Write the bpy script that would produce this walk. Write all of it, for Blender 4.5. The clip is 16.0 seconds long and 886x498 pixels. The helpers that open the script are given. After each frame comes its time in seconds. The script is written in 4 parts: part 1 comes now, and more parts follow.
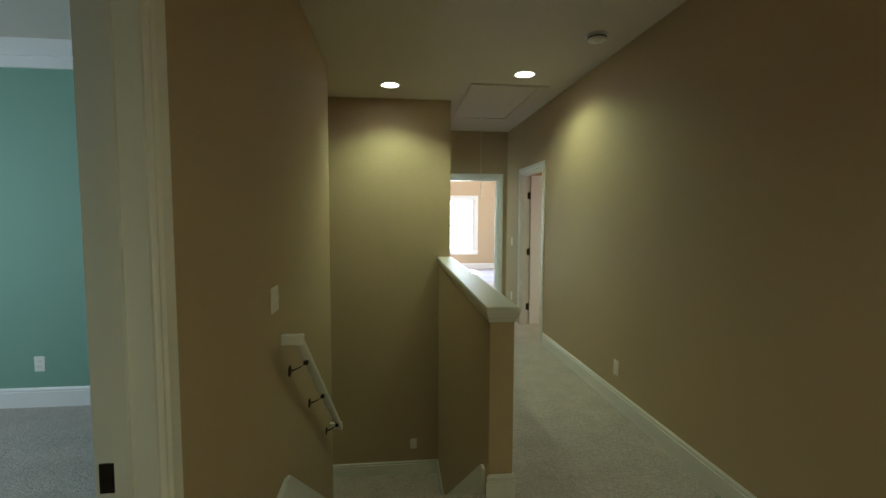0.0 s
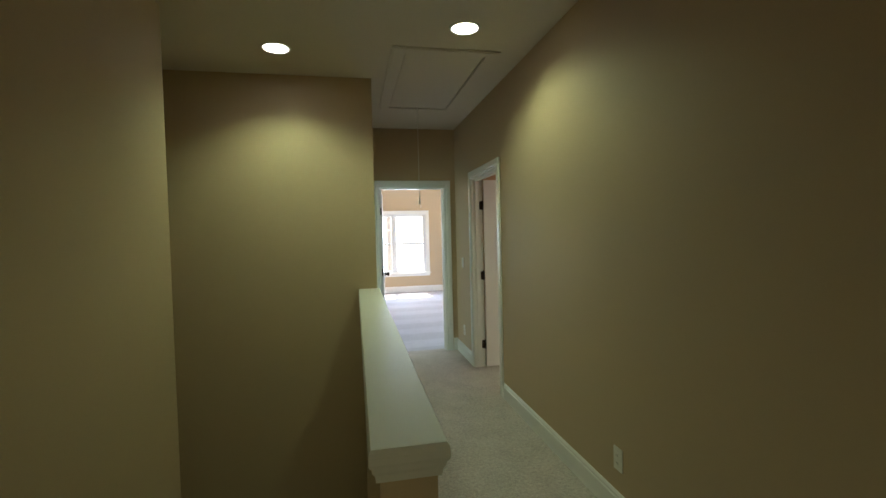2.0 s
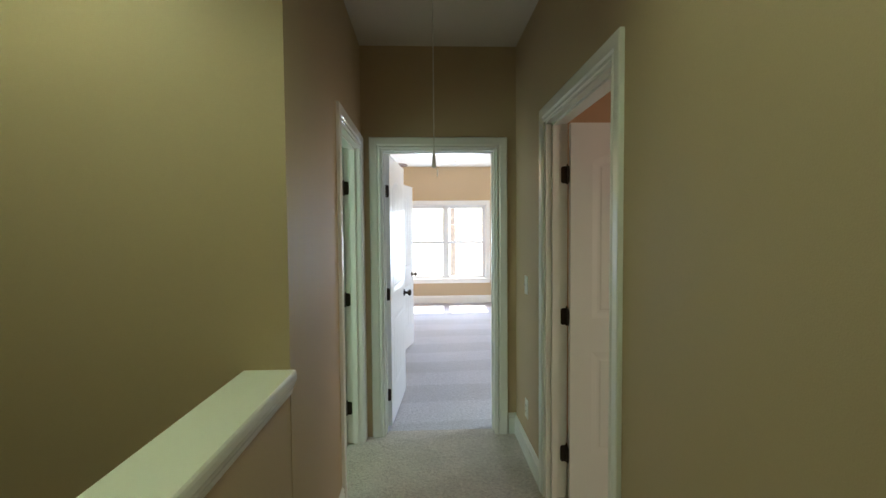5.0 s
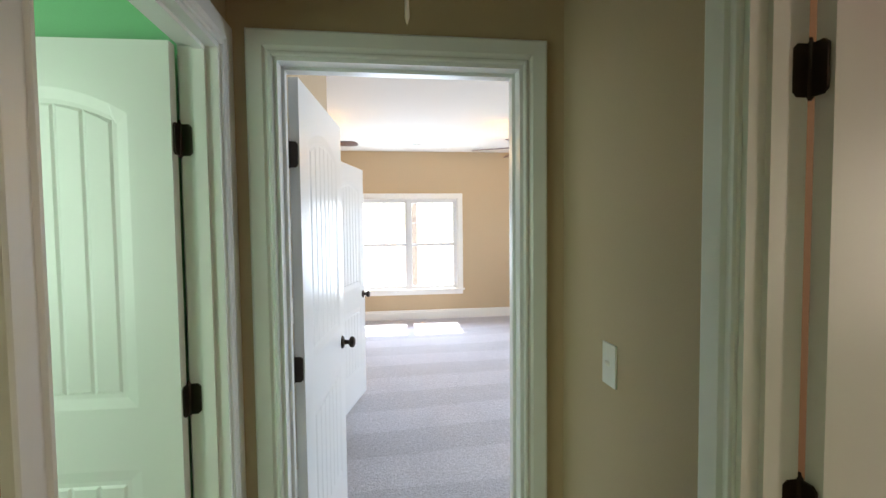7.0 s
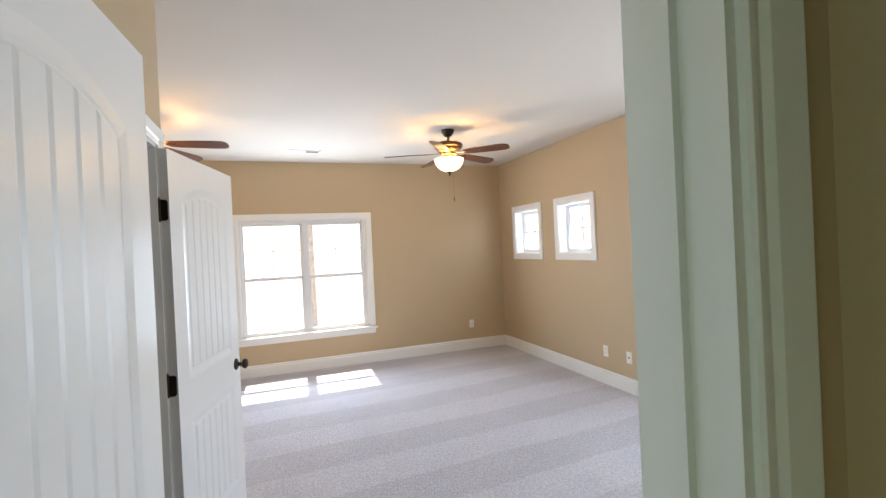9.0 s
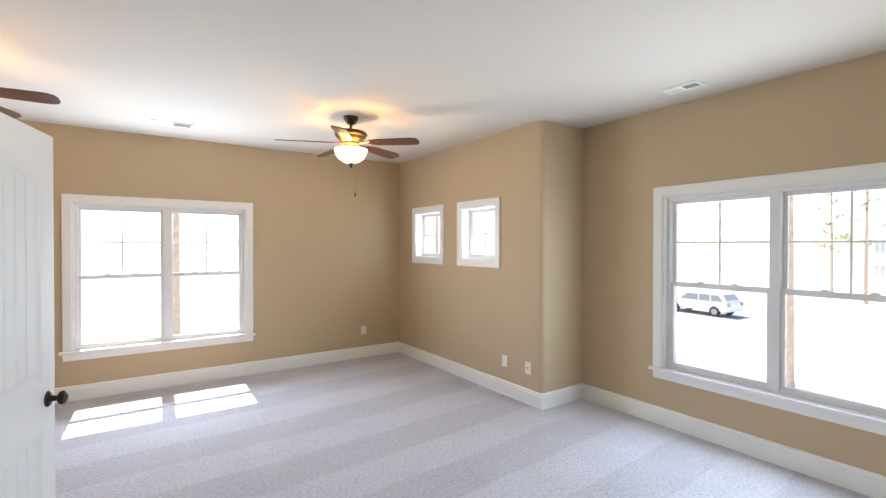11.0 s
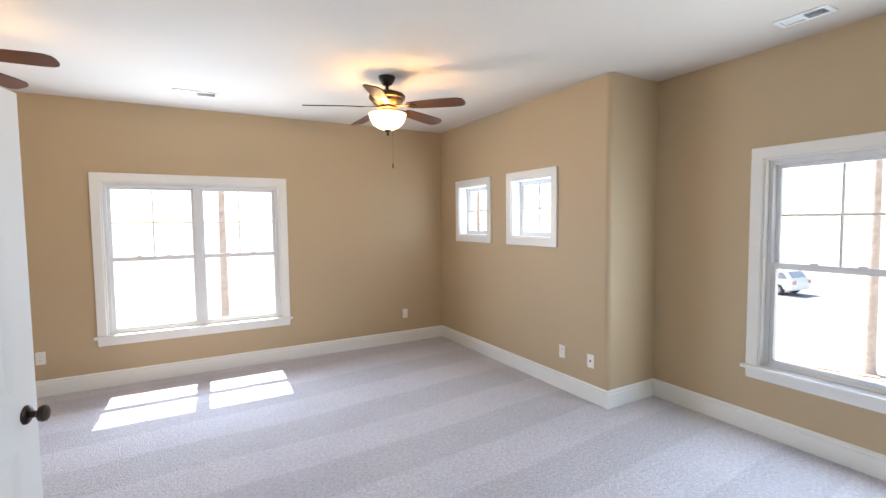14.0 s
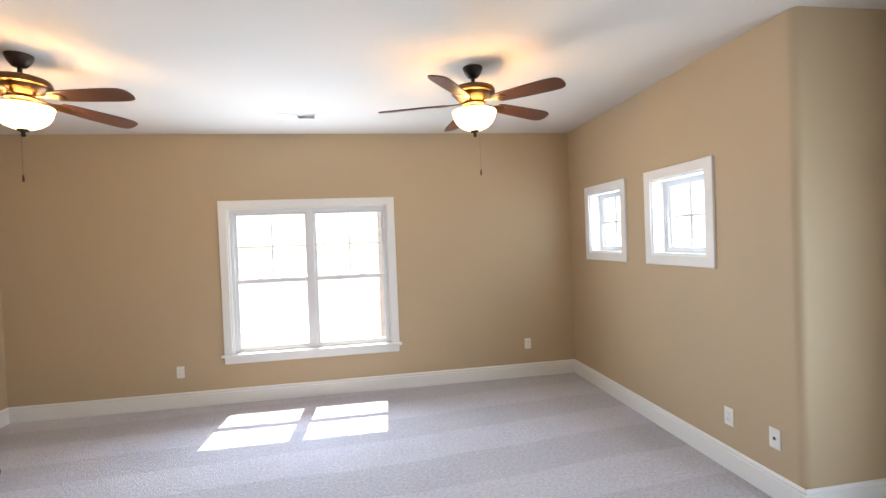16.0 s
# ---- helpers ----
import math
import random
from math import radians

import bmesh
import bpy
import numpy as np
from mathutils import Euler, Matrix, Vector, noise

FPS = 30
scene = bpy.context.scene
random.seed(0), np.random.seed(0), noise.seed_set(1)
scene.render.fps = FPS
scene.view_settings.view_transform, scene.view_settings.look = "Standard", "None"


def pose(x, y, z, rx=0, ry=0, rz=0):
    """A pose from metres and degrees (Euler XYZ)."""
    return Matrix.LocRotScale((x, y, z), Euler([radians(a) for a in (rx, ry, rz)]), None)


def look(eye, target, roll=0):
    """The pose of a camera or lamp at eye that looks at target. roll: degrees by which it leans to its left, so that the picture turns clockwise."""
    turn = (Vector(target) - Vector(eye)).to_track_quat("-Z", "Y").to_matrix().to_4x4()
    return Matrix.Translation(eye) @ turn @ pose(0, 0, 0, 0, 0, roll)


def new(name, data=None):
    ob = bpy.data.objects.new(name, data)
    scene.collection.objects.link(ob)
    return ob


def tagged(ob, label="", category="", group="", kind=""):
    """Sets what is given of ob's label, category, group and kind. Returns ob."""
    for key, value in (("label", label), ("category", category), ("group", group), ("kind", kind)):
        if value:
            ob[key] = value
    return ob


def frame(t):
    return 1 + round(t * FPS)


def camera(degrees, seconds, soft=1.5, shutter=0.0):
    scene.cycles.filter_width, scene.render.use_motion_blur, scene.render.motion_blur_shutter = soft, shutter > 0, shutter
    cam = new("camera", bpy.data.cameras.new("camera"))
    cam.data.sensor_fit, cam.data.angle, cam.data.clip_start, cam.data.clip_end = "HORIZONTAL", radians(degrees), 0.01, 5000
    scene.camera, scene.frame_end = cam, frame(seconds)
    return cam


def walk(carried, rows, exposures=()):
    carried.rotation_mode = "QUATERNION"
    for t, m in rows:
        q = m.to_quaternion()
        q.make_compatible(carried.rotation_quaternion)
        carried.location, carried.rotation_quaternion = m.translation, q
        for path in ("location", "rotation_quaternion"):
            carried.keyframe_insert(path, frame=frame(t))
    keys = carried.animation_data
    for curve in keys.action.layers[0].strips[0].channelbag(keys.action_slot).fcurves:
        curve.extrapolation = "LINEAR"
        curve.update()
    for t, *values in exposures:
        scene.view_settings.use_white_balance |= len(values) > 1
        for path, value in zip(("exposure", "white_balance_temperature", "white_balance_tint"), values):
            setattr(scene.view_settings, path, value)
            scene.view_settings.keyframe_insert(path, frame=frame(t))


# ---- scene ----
cam = camera(88.8, 16.0)
PATH = [
    (0, (-1.721, 0.243, 1.467), (-1.502, 2.226, 1.325), 0.2),
    (0.5, (-1.67, 0.517, 1.454), (-1.345, 2.486, 1.319), 0.1),
    (1, (-1.567, 0.835, 1.454), (-1.165, 2.791, 1.333), -0.5),
    (1.5, (-1.437, 1.172, 1.452), (-1.013, 3.124, 1.357), -0.9),
    (2, (-1.283, 1.494, 1.457), (-0.887, 3.453, 1.39), -1.4),
    (2.5, (-1.11, 1.843, 1.471), (-0.793, 3.817, 1.426), -1.7),
    (3, (-0.927, 2.211, 1.47), (-0.705, 4.198, 1.438), -1.4),
    (3.5, (-0.785, 2.582, 1.472), (-0.641, 4.577, 1.435), -1.0),
    (4, (-0.709, 2.969, 1.454), (-0.633, 4.967, 1.405), -0.5),
    (6.5, (-0.627, 5.107, 1.488), (-0.469, 7.097, 1.378), 0.1),
    (7, (-0.612, 5.505, 1.493), (-0.357, 7.487, 1.401), -0.6),
    (7.5, (-0.587, 5.877, 1.501), (-0.243, 7.846, 1.432), -1.8),
    (8, (-0.581, 6.195, 1.511), (-0.115, 8.139, 1.468), -2.2),
    (8.5, (-0.572, 6.470, 1.525), (-0.008, 8.388, 1.497), -2.7),
    (9, (-0.556, 6.694, 1.541), (0.13, 8.573, 1.531), -2.7),
    (9.5, (-0.55, 6.863, 1.548), (0.305, 8.671, 1.552), -2.3),
    (10, (-0.546, 6.964, 1.547), (0.458, 8.694, 1.559), -1.7),
    (12.5, (-0.428, 7.241, 1.577), (0.735, 8.868, 1.513), 0.9),
    (13, (-0.394, 7.28, 1.558), (0.739, 8.925, 1.479), 0.5),
    (13.5, (-0.349, 7.39, 1.556), (0.722, 9.076, 1.453), 0.0),
    (14, (-0.297, 7.564, 1.564), (0.677, 9.307, 1.443), -0.6),
    (14.5, (-0.164, 7.739, 1.55), (0.674, 9.551, 1.429), -1.4),
    (15, (-0.002, 7.89, 1.57), (0.668, 9.771, 1.463), -2.0),
    (15.5, (0.187, 7.981, 1.579), (0.698, 9.913, 1.502), -2.2),
    (16, (0.414, 8.021, 1.572), (0.726, 9.996, 1.535), -2.3),
]
walk(cam, [(t, look(e, g, r)) for t, e, g, r in PATH],
     exposures=((0, 2.4, 6350, 9), (2, 2.08, 6350, 9), (4, 1.9, 6350, 9), (6.5, 2.08, 6500, 9), (7.5, 2.06, 6500, 10), (8.7, 1.68, 6750, 11), (12.5, 1.68, 6550, 11), (16, 1.68, 6500, 11)))

# ---------------------------------------------------------------- light
SUN_ELEVATION, SUN_TURN = 57.0, 2.0      # degrees; the turn is from +y towards +x
world = bpy.data.worlds.new("world")
scene.world = world
world.use_nodes = True
wn = world.node_tree
sky = wn.nodes.new("ShaderNodeTexSky")
sky.sky_type = "NISHITA"
sky.sun_disc = False
sky.sun_elevation, sky.sun_rotation = radians(SUN_ELEVATION), radians(SUN_TURN)
wn.links.new(sky.outputs[0], wn.nodes["Background"].inputs[0])
wn.nodes["Background"].inputs[1].default_value = 0.15


def lamp(name, kind, m, energy, colour, **more):
    data = bpy.data.lights.new(name, kind)
    data.energy, data.color = energy, colour
    for k, v in more.items():
        if k == "size":
            data.shape, data.size, data.size_y = "RECTANGLE", v[0], v[1]
        elif k == "angle":
            data.angle = v
        elif k == "spot":
            data.spot_size, data.spot_blend = radians(v[0]), v[1]
        elif k == "radius":
            data.shadow_soft_size = v
        elif k == "spread":
            data.spread = radians(v)
    ob = new(name, data)
    ob.matrix_world = m
    return ob


ce, se = math.cos(radians(SUN_ELEVATION)), math.sin(radians(SUN_ELEVATION))
sun_way = Vector((ce * math.sin(radians(SUN_TURN)), ce * math.cos(radians(SUN_TURN)), se))
lamp("sun", "SUN", look(sun_way * 20, (0, 0, 0)), 5.0, (1.0, 0.95, 0.87), angle=radians(0.5))
# sky light in the bedroom's window openings
lamp("sky_north", "AREA", look((-0.218, 12.67, 1.2), (-0.218, 8.9, 2.1)), 23, (0.64, 0.80, 1.0), size=(1.5, 1.35))
lamp("sky_east", "AREA", look((3.23, 8.45, 1.2), (0.0, 8.45, 1.2)), 18, (0.66, 0.82, 1.0), size=(1.5, 1.35))
lamp("sky_east_small", "AREA", look((2.78, 12.128, 1.69), (0, 12.1, 1.6)), 1.6, (0.70, 0.84, 1.0), size=(0.5, 0.5))
lamp("sky_east_small", "AREA", look((2.78, 11.083, 1.69), (0, 11.08, 1.6)), 1.6, (0.70, 0.84, 1.0), size=(0.5, 0.5))
# added fill lamps inside the windowless side rooms
lamp("fill_teal_room", "AREA", look((-5.9, 2.2, 1.4), (-3, 3.2, 0.9)), 9, (0.72, 0.88, 1.0), size=(1.4, 1.4))
lamp("fill_green_bath", "AREA", look((-2.5, 5.85, 1.6), (-2.1, 7.4, 1.2)), 4.8, (0.80, 1.0, 0.82), size=(1.0, 1.2))
lamp("fill_peach_room", "AREA", look((3.05, 4.4, 1.4), (0.3, 6.0, 1.2)), 8, (1.0, 0.82, 0.66), size=(1.4, 1.3))
DOWN = (0.81, 1.0, 0.58)
lamp("can_light", "SPOT", look((-1.742, 4.75, 2.722), (-1.742, 4.7501, 0)), 9.0, DOWN, spot=(134, 0.65), radius=0.07)
lamp("can_light", "SPOT", look((-0.547, 4.278, 2.722), (-0.547, 4.2781, 0)), 8.5, DOWN, spot=(148, 0.60), radius=0.07)

# third downlight is out of view, inferred from light on the near walls
lamp("can_light", "SPOT", look((-1.1, -0.55, 2.722), (-1.1, -0.5501, 0)), 10.8, (0.91, 0.96, 0.57), spot=(150, 0.55), radius=0.07)

# ---------------------------------------------------------------- materials


def material(name, base, rough=0.5, metal=0.0, spread=0.06, scale=3.0, fine=0.0, fine_scale=200.0, bump=0.0, bump_scale=300.0,
             spec=0.5, emit=None, strength=0.0, dirt=0.5):
    mat = bpy.data.materials.new(name)
    mat.use_nodes = True
    nt = mat.node_tree
    p = nt.nodes["Principled BSDF"]
    p.inputs["Roughness"].default_value = rough
    p.inputs["Metallic"].default_value = metal
    p.inputs["Specular IOR Level"].default_value = spec
    tc = nt.nodes.new("ShaderNodeTexCoord")
    n1 = nt.nodes.new("ShaderNodeTexNoise")
    n1.inputs["Scale"].default_value, n1.inputs["Detail"].default_value = scale, 5
    nt.links.new(tc.outputs["Object"], n1.inputs["Vector"])
    n2 = nt.nodes.new("ShaderNodeTexNoise")
    n2.inputs["Scale"].default_value, n2.inputs["Detail"].default_value = fine_scale, 3
    nt.links.new(tc.outputs["Object"], n2.inputs["Vector"])
    mix = nt.nodes.new("ShaderNodeMix")
    mix.data_type = "RGBA"
    mix.inputs["A"].default_value = (*[max(0, c * (1 - spread)) for c in base], 1)
    mix.inputs["B"].default_value = (*[min(1, c * (1 + spread)) for c in base], 1)
    nt.links.new(n1.outputs["Fac"], mix.inputs["Factor"])
    mix2 = nt.nodes.new("ShaderNodeMix")
    mix2.data_type, mix2.blend_type = "RGBA", "OVERLAY"
    mix2.inputs["Factor"].default_value = fine
    nt.links.new(mix.outputs["Result"], mix2.inputs["A"])
    nt.links.new(n2.outputs["Color"], mix2.inputs["B"])
    hs = nt.nodes.new("ShaderNodeRGBToBW")
    nt.links.new(n2.outputs["Color"], hs.inputs[0])
    nt.links.new(hs.outputs[0], mix2.inputs["B"])
    nt.links.new(mix2.outputs["Result"], p.inputs["Base Color"])
    rr = nt.nodes.new("ShaderNodeMapRange")
    rr.inputs["To Min"].default_value, rr.inputs["To Max"].default_value = max(0.02, rough - 0.1 * rough), min(1, rough + 0.1 * rough)
    nt.links.new(n1.outputs["Fac"], rr.inputs["Value"])
    nt.links.new(rr.outputs["Result"], p.inputs["Roughness"])
    if bump:
        b = nt.nodes.new("ShaderNodeBump")
        b.inputs["Strength"].default_value, b.inputs["Distance"].default_value = bump, 0.004
        n3 = nt.nodes.new("ShaderNodeTexNoise")
        n3.inputs["Scale"].default_value, n3.inputs["Detail"].default_value = bump_scale, 4
        nt.links.new(tc.outputs["Object"], n3.inputs["Vector"])
        nt.links.new(n3.outputs["Fac"], b.inputs["Height"])
        nt.links.new(b.outputs["Normal"], p.inputs["Normal"])
    if emit:
        p.inputs["Emission Color"].default_value = (*emit, 1)
        p.inputs["Emission Strength"].default_value = strength
    return mat


def carpet_material(name, base, stripes):
    mat = material(name, base, 0.95, spread=0.10 if stripes else 0.22, scale=3.0 if stripes else 5.5, fine=0.75, fine_scale=210, bump=0.9, bump_scale=95, spec=0.1)
    nt = mat.node_tree
    p = nt.nodes["Principled BSDF"]
    p.inputs["Sheen Weight"].default_value = 0.25
    src = p.inputs["Base Color"].links[0].from_socket
    tc = nt.nodes.new("ShaderNodeTexCoord")
    # pile relief: fine tufts on top of soft trodden dents
    b = next(n for n in nt.nodes if n.bl_idname == "ShaderNodeBump")
    tufts = b.inputs["Height"].links[0].from_socket
    dents = nt.nodes.new("ShaderNodeTexNoise")
    dents.inputs["Scale"].default_value, dents.inputs["Detail"].default_value = 17, 5
    dents.inputs["Distortion"].default_value = 0.6
    nt.links.new(tc.outputs["Object"], dents.inputs["Vector"])
    both = nt.nodes.new("ShaderNodeMath")
    both.operation = "MULTIPLY_ADD"
    both.inputs[1].default_value = 1.1 if not stripes else 0.6
    nt.links.new(dents.outputs["Fac"], both.inputs[0])
    nt.links.new(tufts, both.inputs[2])
    nt.links.new(both.outputs[0], b.inputs["Height"])
    b.inputs["Distance"].default_value = 0.014
    # tuft clumps
    v = nt.nodes.new("ShaderNodeTexNoise")
    v.inputs["Scale"].default_value, v.inputs["Detail"].default_value = 48, 6
    nt.links.new(tc.outputs["Object"], v.inputs["Vector"])
    ramp = nt.nodes.new("ShaderNodeMapRange")
    ramp.inputs["From Min"].default_value, ramp.inputs["From Max"].default_value = 0.3, 0.7
    ramp.inputs["To Min"].default_value, ramp.inputs["To Max"].default_value = 0.80, 1.12
    nt.links.new(v.outputs["Fac"], ramp.inputs["Value"])
    mul = nt.nodes.new("ShaderNodeMix")
    mul.data_type, mul.blend_type = "RGBA", "MULTIPLY"
    mul.inputs["Factor"].default_value = 1
    nt.links.new(src, mul.inputs["A"])
    nt.links.new(ramp.outputs["Result"], mul.inputs["B"])
    last = mul.outputs["Result"]
    if stripes:
        # nap brushed to and fro by the vacuum cleaner
        mp = nt.nodes.new("ShaderNodeMapping")
        mp.inputs["Rotation"].default_value = (0, 0, radians(-4))
        nt.links.new(tc.outputs["Object"], mp.inputs["Vector"])
        w = nt.nodes.new("ShaderNodeTexWave")
        w.wave_type, w.bands_direction, w.wave_profile = "BANDS", "Y", "SIN"
        w.inputs["Scale"].default_value, w.inputs["Distortion"].default_value = 0.40, 0.9
        w.inputs["Detail"].default_value, w.inputs["Detail Scale"].default_value = 4, 1.3
        nt.links.new(mp.outputs[0], w.inputs["Vector"])
        r2 = nt.nodes.new("ShaderNodeMapRange")
        r2.inputs["From Min"].default_value, r2.inputs["From Max"].default_value = 0.46, 0.54
        r2.inputs["To Min"].default_value, r2.inputs["To Max"].default_value = stripes, 1.06
        nt.links.new(w.outputs["Fac"], r2.inputs["Value"])
        m3 = nt.nodes.new("ShaderNodeMix")
        m3.data_type, m3.blend_type = "RGBA", "MULTIPLY"
        m3.inputs["Factor"].default_value = 1
        nt.links.new(last, m3.inputs["A"])
        nt.links.new(r2.outputs["Result"], m3.inputs["B"])
        last = m3.outputs["Result"]
    nt.links.new(last, p.inputs["Base Color"])
    return mat


def wood_material(name, dark, light, scale=6.0):
    mat = material(name, light, 0.35, spread=0.1, scale=9, bump=0.1, bump_scale=120)
    nt = mat.node_tree
    p = nt.nodes["Principled BSDF"]
    tc = nt.nodes.new("ShaderNodeTexCoord")
    mp = nt.nodes.new("ShaderNodeMapping")
    mp.inputs["Scale"].default_value = (1.5, 18, 18)
    nt.links.new(tc.outputs["Object"], mp.inputs["Vector"])
    n = nt.nodes.new("ShaderNodeTexNoise")
    n.inputs["Scale"].default_value, n.inputs["Detail"].default_value = scale, 6
    nt.links.new(mp.outputs[0], n.inputs["Vector"])
    mix = nt.nodes.new("ShaderNodeMix")
    mix.data_type = "RGBA"
    mix.inputs["A"].default_value, mix.inputs["B"].default_value = (*dark, 1), (*light, 1)
    nt.links.new(n.outputs["Fac"], mix.inputs["Factor"])
    nt.links.new(mix.outputs["Result"], p.inputs["Base Color"])
    return mat


PAINT = material("beige_wall_paint", (0.50, 0.385, 0.245), 0.62, spread=0.04, scale=1.3, fine=0.05, fine_scale=260, bump=0.12, bump_scale=260)
TEAL = material("teal_wall_paint", (0.20, 0.37, 0.285), 0.62, spread=0.04, scale=1.3, fine=0.05, bump=0.12, bump_scale=260)
GREEN = material("green_wall_paint", (0.24, 0.55, 0.29), 0.6, spread=0.04, scale=1.3, fine=0.05, bump=0.12, bump_scale=260)
PEACH = material("tan_wall_paint", (0.50, 0.33, 0.20), 0.62, spread=0.04, scale=1.3, fine=0.05, bump=0.12, bump_scale=260)
CEILING = material("white_ceiling_paint", (0.63, 0.575, 0.51), 0.85, spread=0.03, scale=1.1, fine=0.05, bump=0.15, bump_scale=180)
TRIM = material("white_gloss_trim", (0.80, 0.80, 0.78), 0.30, spread=0.025, scale=4, fine=0.03, bump=0.03, bump_scale=90)
DOOR = material("white_door_paint", (0.80, 0.80, 0.79), 0.30, spread=0.02, scale=3, fine=0.03, bump=0.02, bump_scale=130)
CAP = material("white_half_wall_cap_paint", (0.72, 0.71, 0.66), 0.35, spread=0.03, scale=3, fine=0.03, bump=0.03, bump_scale=90)
VINYL = material("white_window_vinyl", (0.74, 0.755, 0.78), 0.4, spread=0.02, scale=5)
PLATE = material("white_plastic_plate", (0.82, 0.81, 0.77), 0.35, spread=0.02, scale=20)
SLOT = material("dark_slot", (0.03, 0.03, 0.03), 0.6)
BRONZE = material("oil_rubbed_bronze", (0.045, 0.032, 0.025), 0.38, metal=0.75, spread=0.3, scale=25)
BRASS = material("aged_bronze_fan_metal", (0.13, 0.07, 0.03), 0.34, metal=0.9, spread=0.25, scale=18)
WALNUT = wood_material("walnut_blade", (0.045, 0.016, 0.009), (0.15, 0.055, 0.028))
METAL = material("galvanised_grey", (0.35, 0.35, 0.36), 0.4, metal=0.8)
CORD = material("white_cotton_cord", (0.75, 0.73, 0.68), 0.8)
CARPET = carpet_material("cream_carpet", (0.55, 0.485, 0.44), 0.0)
# same cream carpet, its base tinted blue to carry the sky's light
CARPET_BED = carpet_material("cream_carpet_brushed_sky_tint", (0.56, 0.55, 0.605), 0.935)
BOWL = material("frosted_glass_bowl", (0.9, 0.82, 0.66), 0.4, emit=(1.0, 0.66, 0.28), strength=1.6)
LENS = material("lit_can_lens", (0.9, 0.9, 0.8), 0.4, emit=(1.0, 1.0, 0.86), strength=3.0)

GLASS = bpy.data.materials.new("window_glass")
GLASS.use_nodes = True
_n = GLASS.node_tree
_n.nodes.clear()
_o = _n.nodes.new("ShaderNodeOutputMaterial")
_t = _n.nodes.new("ShaderNodeBsdfTransparent")
_g = _n.nodes.new("ShaderNodeBsdfGlossy")
_g.inputs["Roughness"].default_value = 0.02
_l = _n.nodes.new("ShaderNodeLayerWeight")
_l.inputs["Blend"].default_value = 0.5
_p = _n.nodes.new("ShaderNodeMath")
_p.operation = "POWER"
_p.inputs[1].default_value = 5.0
_n.links.new(_l.outputs["Facing"], _p.inputs[0])
_f = _n.nodes.new("ShaderNodeMapRange")
_f.inputs["To Min"].default_value, _f.inputs["To Max"].default_value = 0.025, 0.6
_n.links.new(_p.outputs[0], _f.inputs["Value"])
_m = _n.nodes.new("ShaderNodeMixShader")
_n.links.new(_f.outputs[0], _m.inputs[0])
_n.links.new(_t.outputs[0], _m.inputs[1])
_n.links.new(_g.outputs[0], _m.inputs[2])
_n.links.new(_m.outputs[0], _o.inputs[0])

# ---------------------------------------------------------------- mesh helpers


class Mesh:
    """Gathers solids into one mesh."""

    def __init__(self):
        self.bm = bmesh.new()

    def box(self, x0, y0, z0, x1, y1, z1, bevel=0.0):
        m = Matrix.Translation(((x0 + x1) / 2, (y0 + y1) / 2, (z0 + z1) / 2)) @ Matrix.Diagonal((abs(x1 - x0), abs(y1 - y0), abs(z1 - z0), 1))
        made = bmesh.ops.create_cube(self.bm, size=1, matrix=m)
        if bevel:
            vs = set(made["verts"])
            es = [e for e in self.bm.edges if e.verts[0] in vs and e.verts[1] in vs]
            bmesh.ops.bevel(self.bm, geom=es, offset=bevel, segments=2, affect="EDGES", profile=0.7)
        return self

    def prism(self, poly, m, depth):
        """A polygon in the local x-y plane, pushed along local z by depth."""
        a = [self.bm.verts.new(m @ Vector((x, y, 0))) for x, y in poly]
        b = [self.bm.verts.new(m @ Vector((x, y, depth))) for x, y in poly]
        self.bm.faces.new(a)
        self.bm.faces.new(b[::-1])
        for i in range(len(poly)):
            j = (i + 1) % len(poly)
            self.bm.faces.new((a[i], b[i], b[j], a[j]))
        return self

    def lathe(self, profile, m=Matrix(), steps=28):
        rings = []
        for r, z in profile:
            if r < 1e-5:
                rings.append([self.bm.verts.new(m @ Vector((0, 0, z)))])
            else:
                rings.append([self.bm.verts.new(m @ Vector((r * math.cos(6.283185 * k / steps), r * math.sin(6.283185 * k / steps), z))) for k in range(steps)])
        for p, q in zip(rings, rings[1:]):
            for k in range(steps):
                j = (k + 1) % steps
                if len(p) == 1 and len(q) > 1:
                    self.bm.faces.new((p[0], q[k], q[j]))
                elif len(q) == 1 and len(p) > 1:
                    self.bm.faces.new((p[k], q[0], p[j]))
                elif len(p) > 1:
                    self.bm.faces.new((p[k], q[k], q[j], p[j]))
        return self

    def sweep(self, paths, closed=False):
        """paths: one polyline for each point of a profile; neighbours are joined into a skin, ends capped."""
        rows = [[self.bm.verts.new(p) for p in path] for path in paths]
        n, k = len(rows), len(rows[0])
        for i in range(n):
            a, b = rows[i], rows[(i + 1) % n]
            for j in range(k if closed else k - 1):
                l = (j + 1) % k
                self.bm.faces.new((a[j], a[l], b[l], b[j]))
        if not closed:
            self.bm.faces.new([r[0] for r in rows][::-1])
            self.bm.faces.new([r[-1] for r in rows])
        return self

    def done(self, name, mat, parent=None, smooth=False, m=None):
        bmesh.ops.recalc_face_normals(self.bm, faces=self.bm.faces[:])
        me = bpy.data.meshes.new(name)
        self.bm.to_mesh(me)
        self.bm.free()
        me.materials.append(mat)
        if smooth:
            for f in me.polygons:
                f.use_smooth = True
            me.set_sharp_from_angle(angle=radians(40))
        ob = new(name, me)
        if parent:
            ob.parent = parent
        if m is not None:
            ob.matrix_basis = m
        return ob


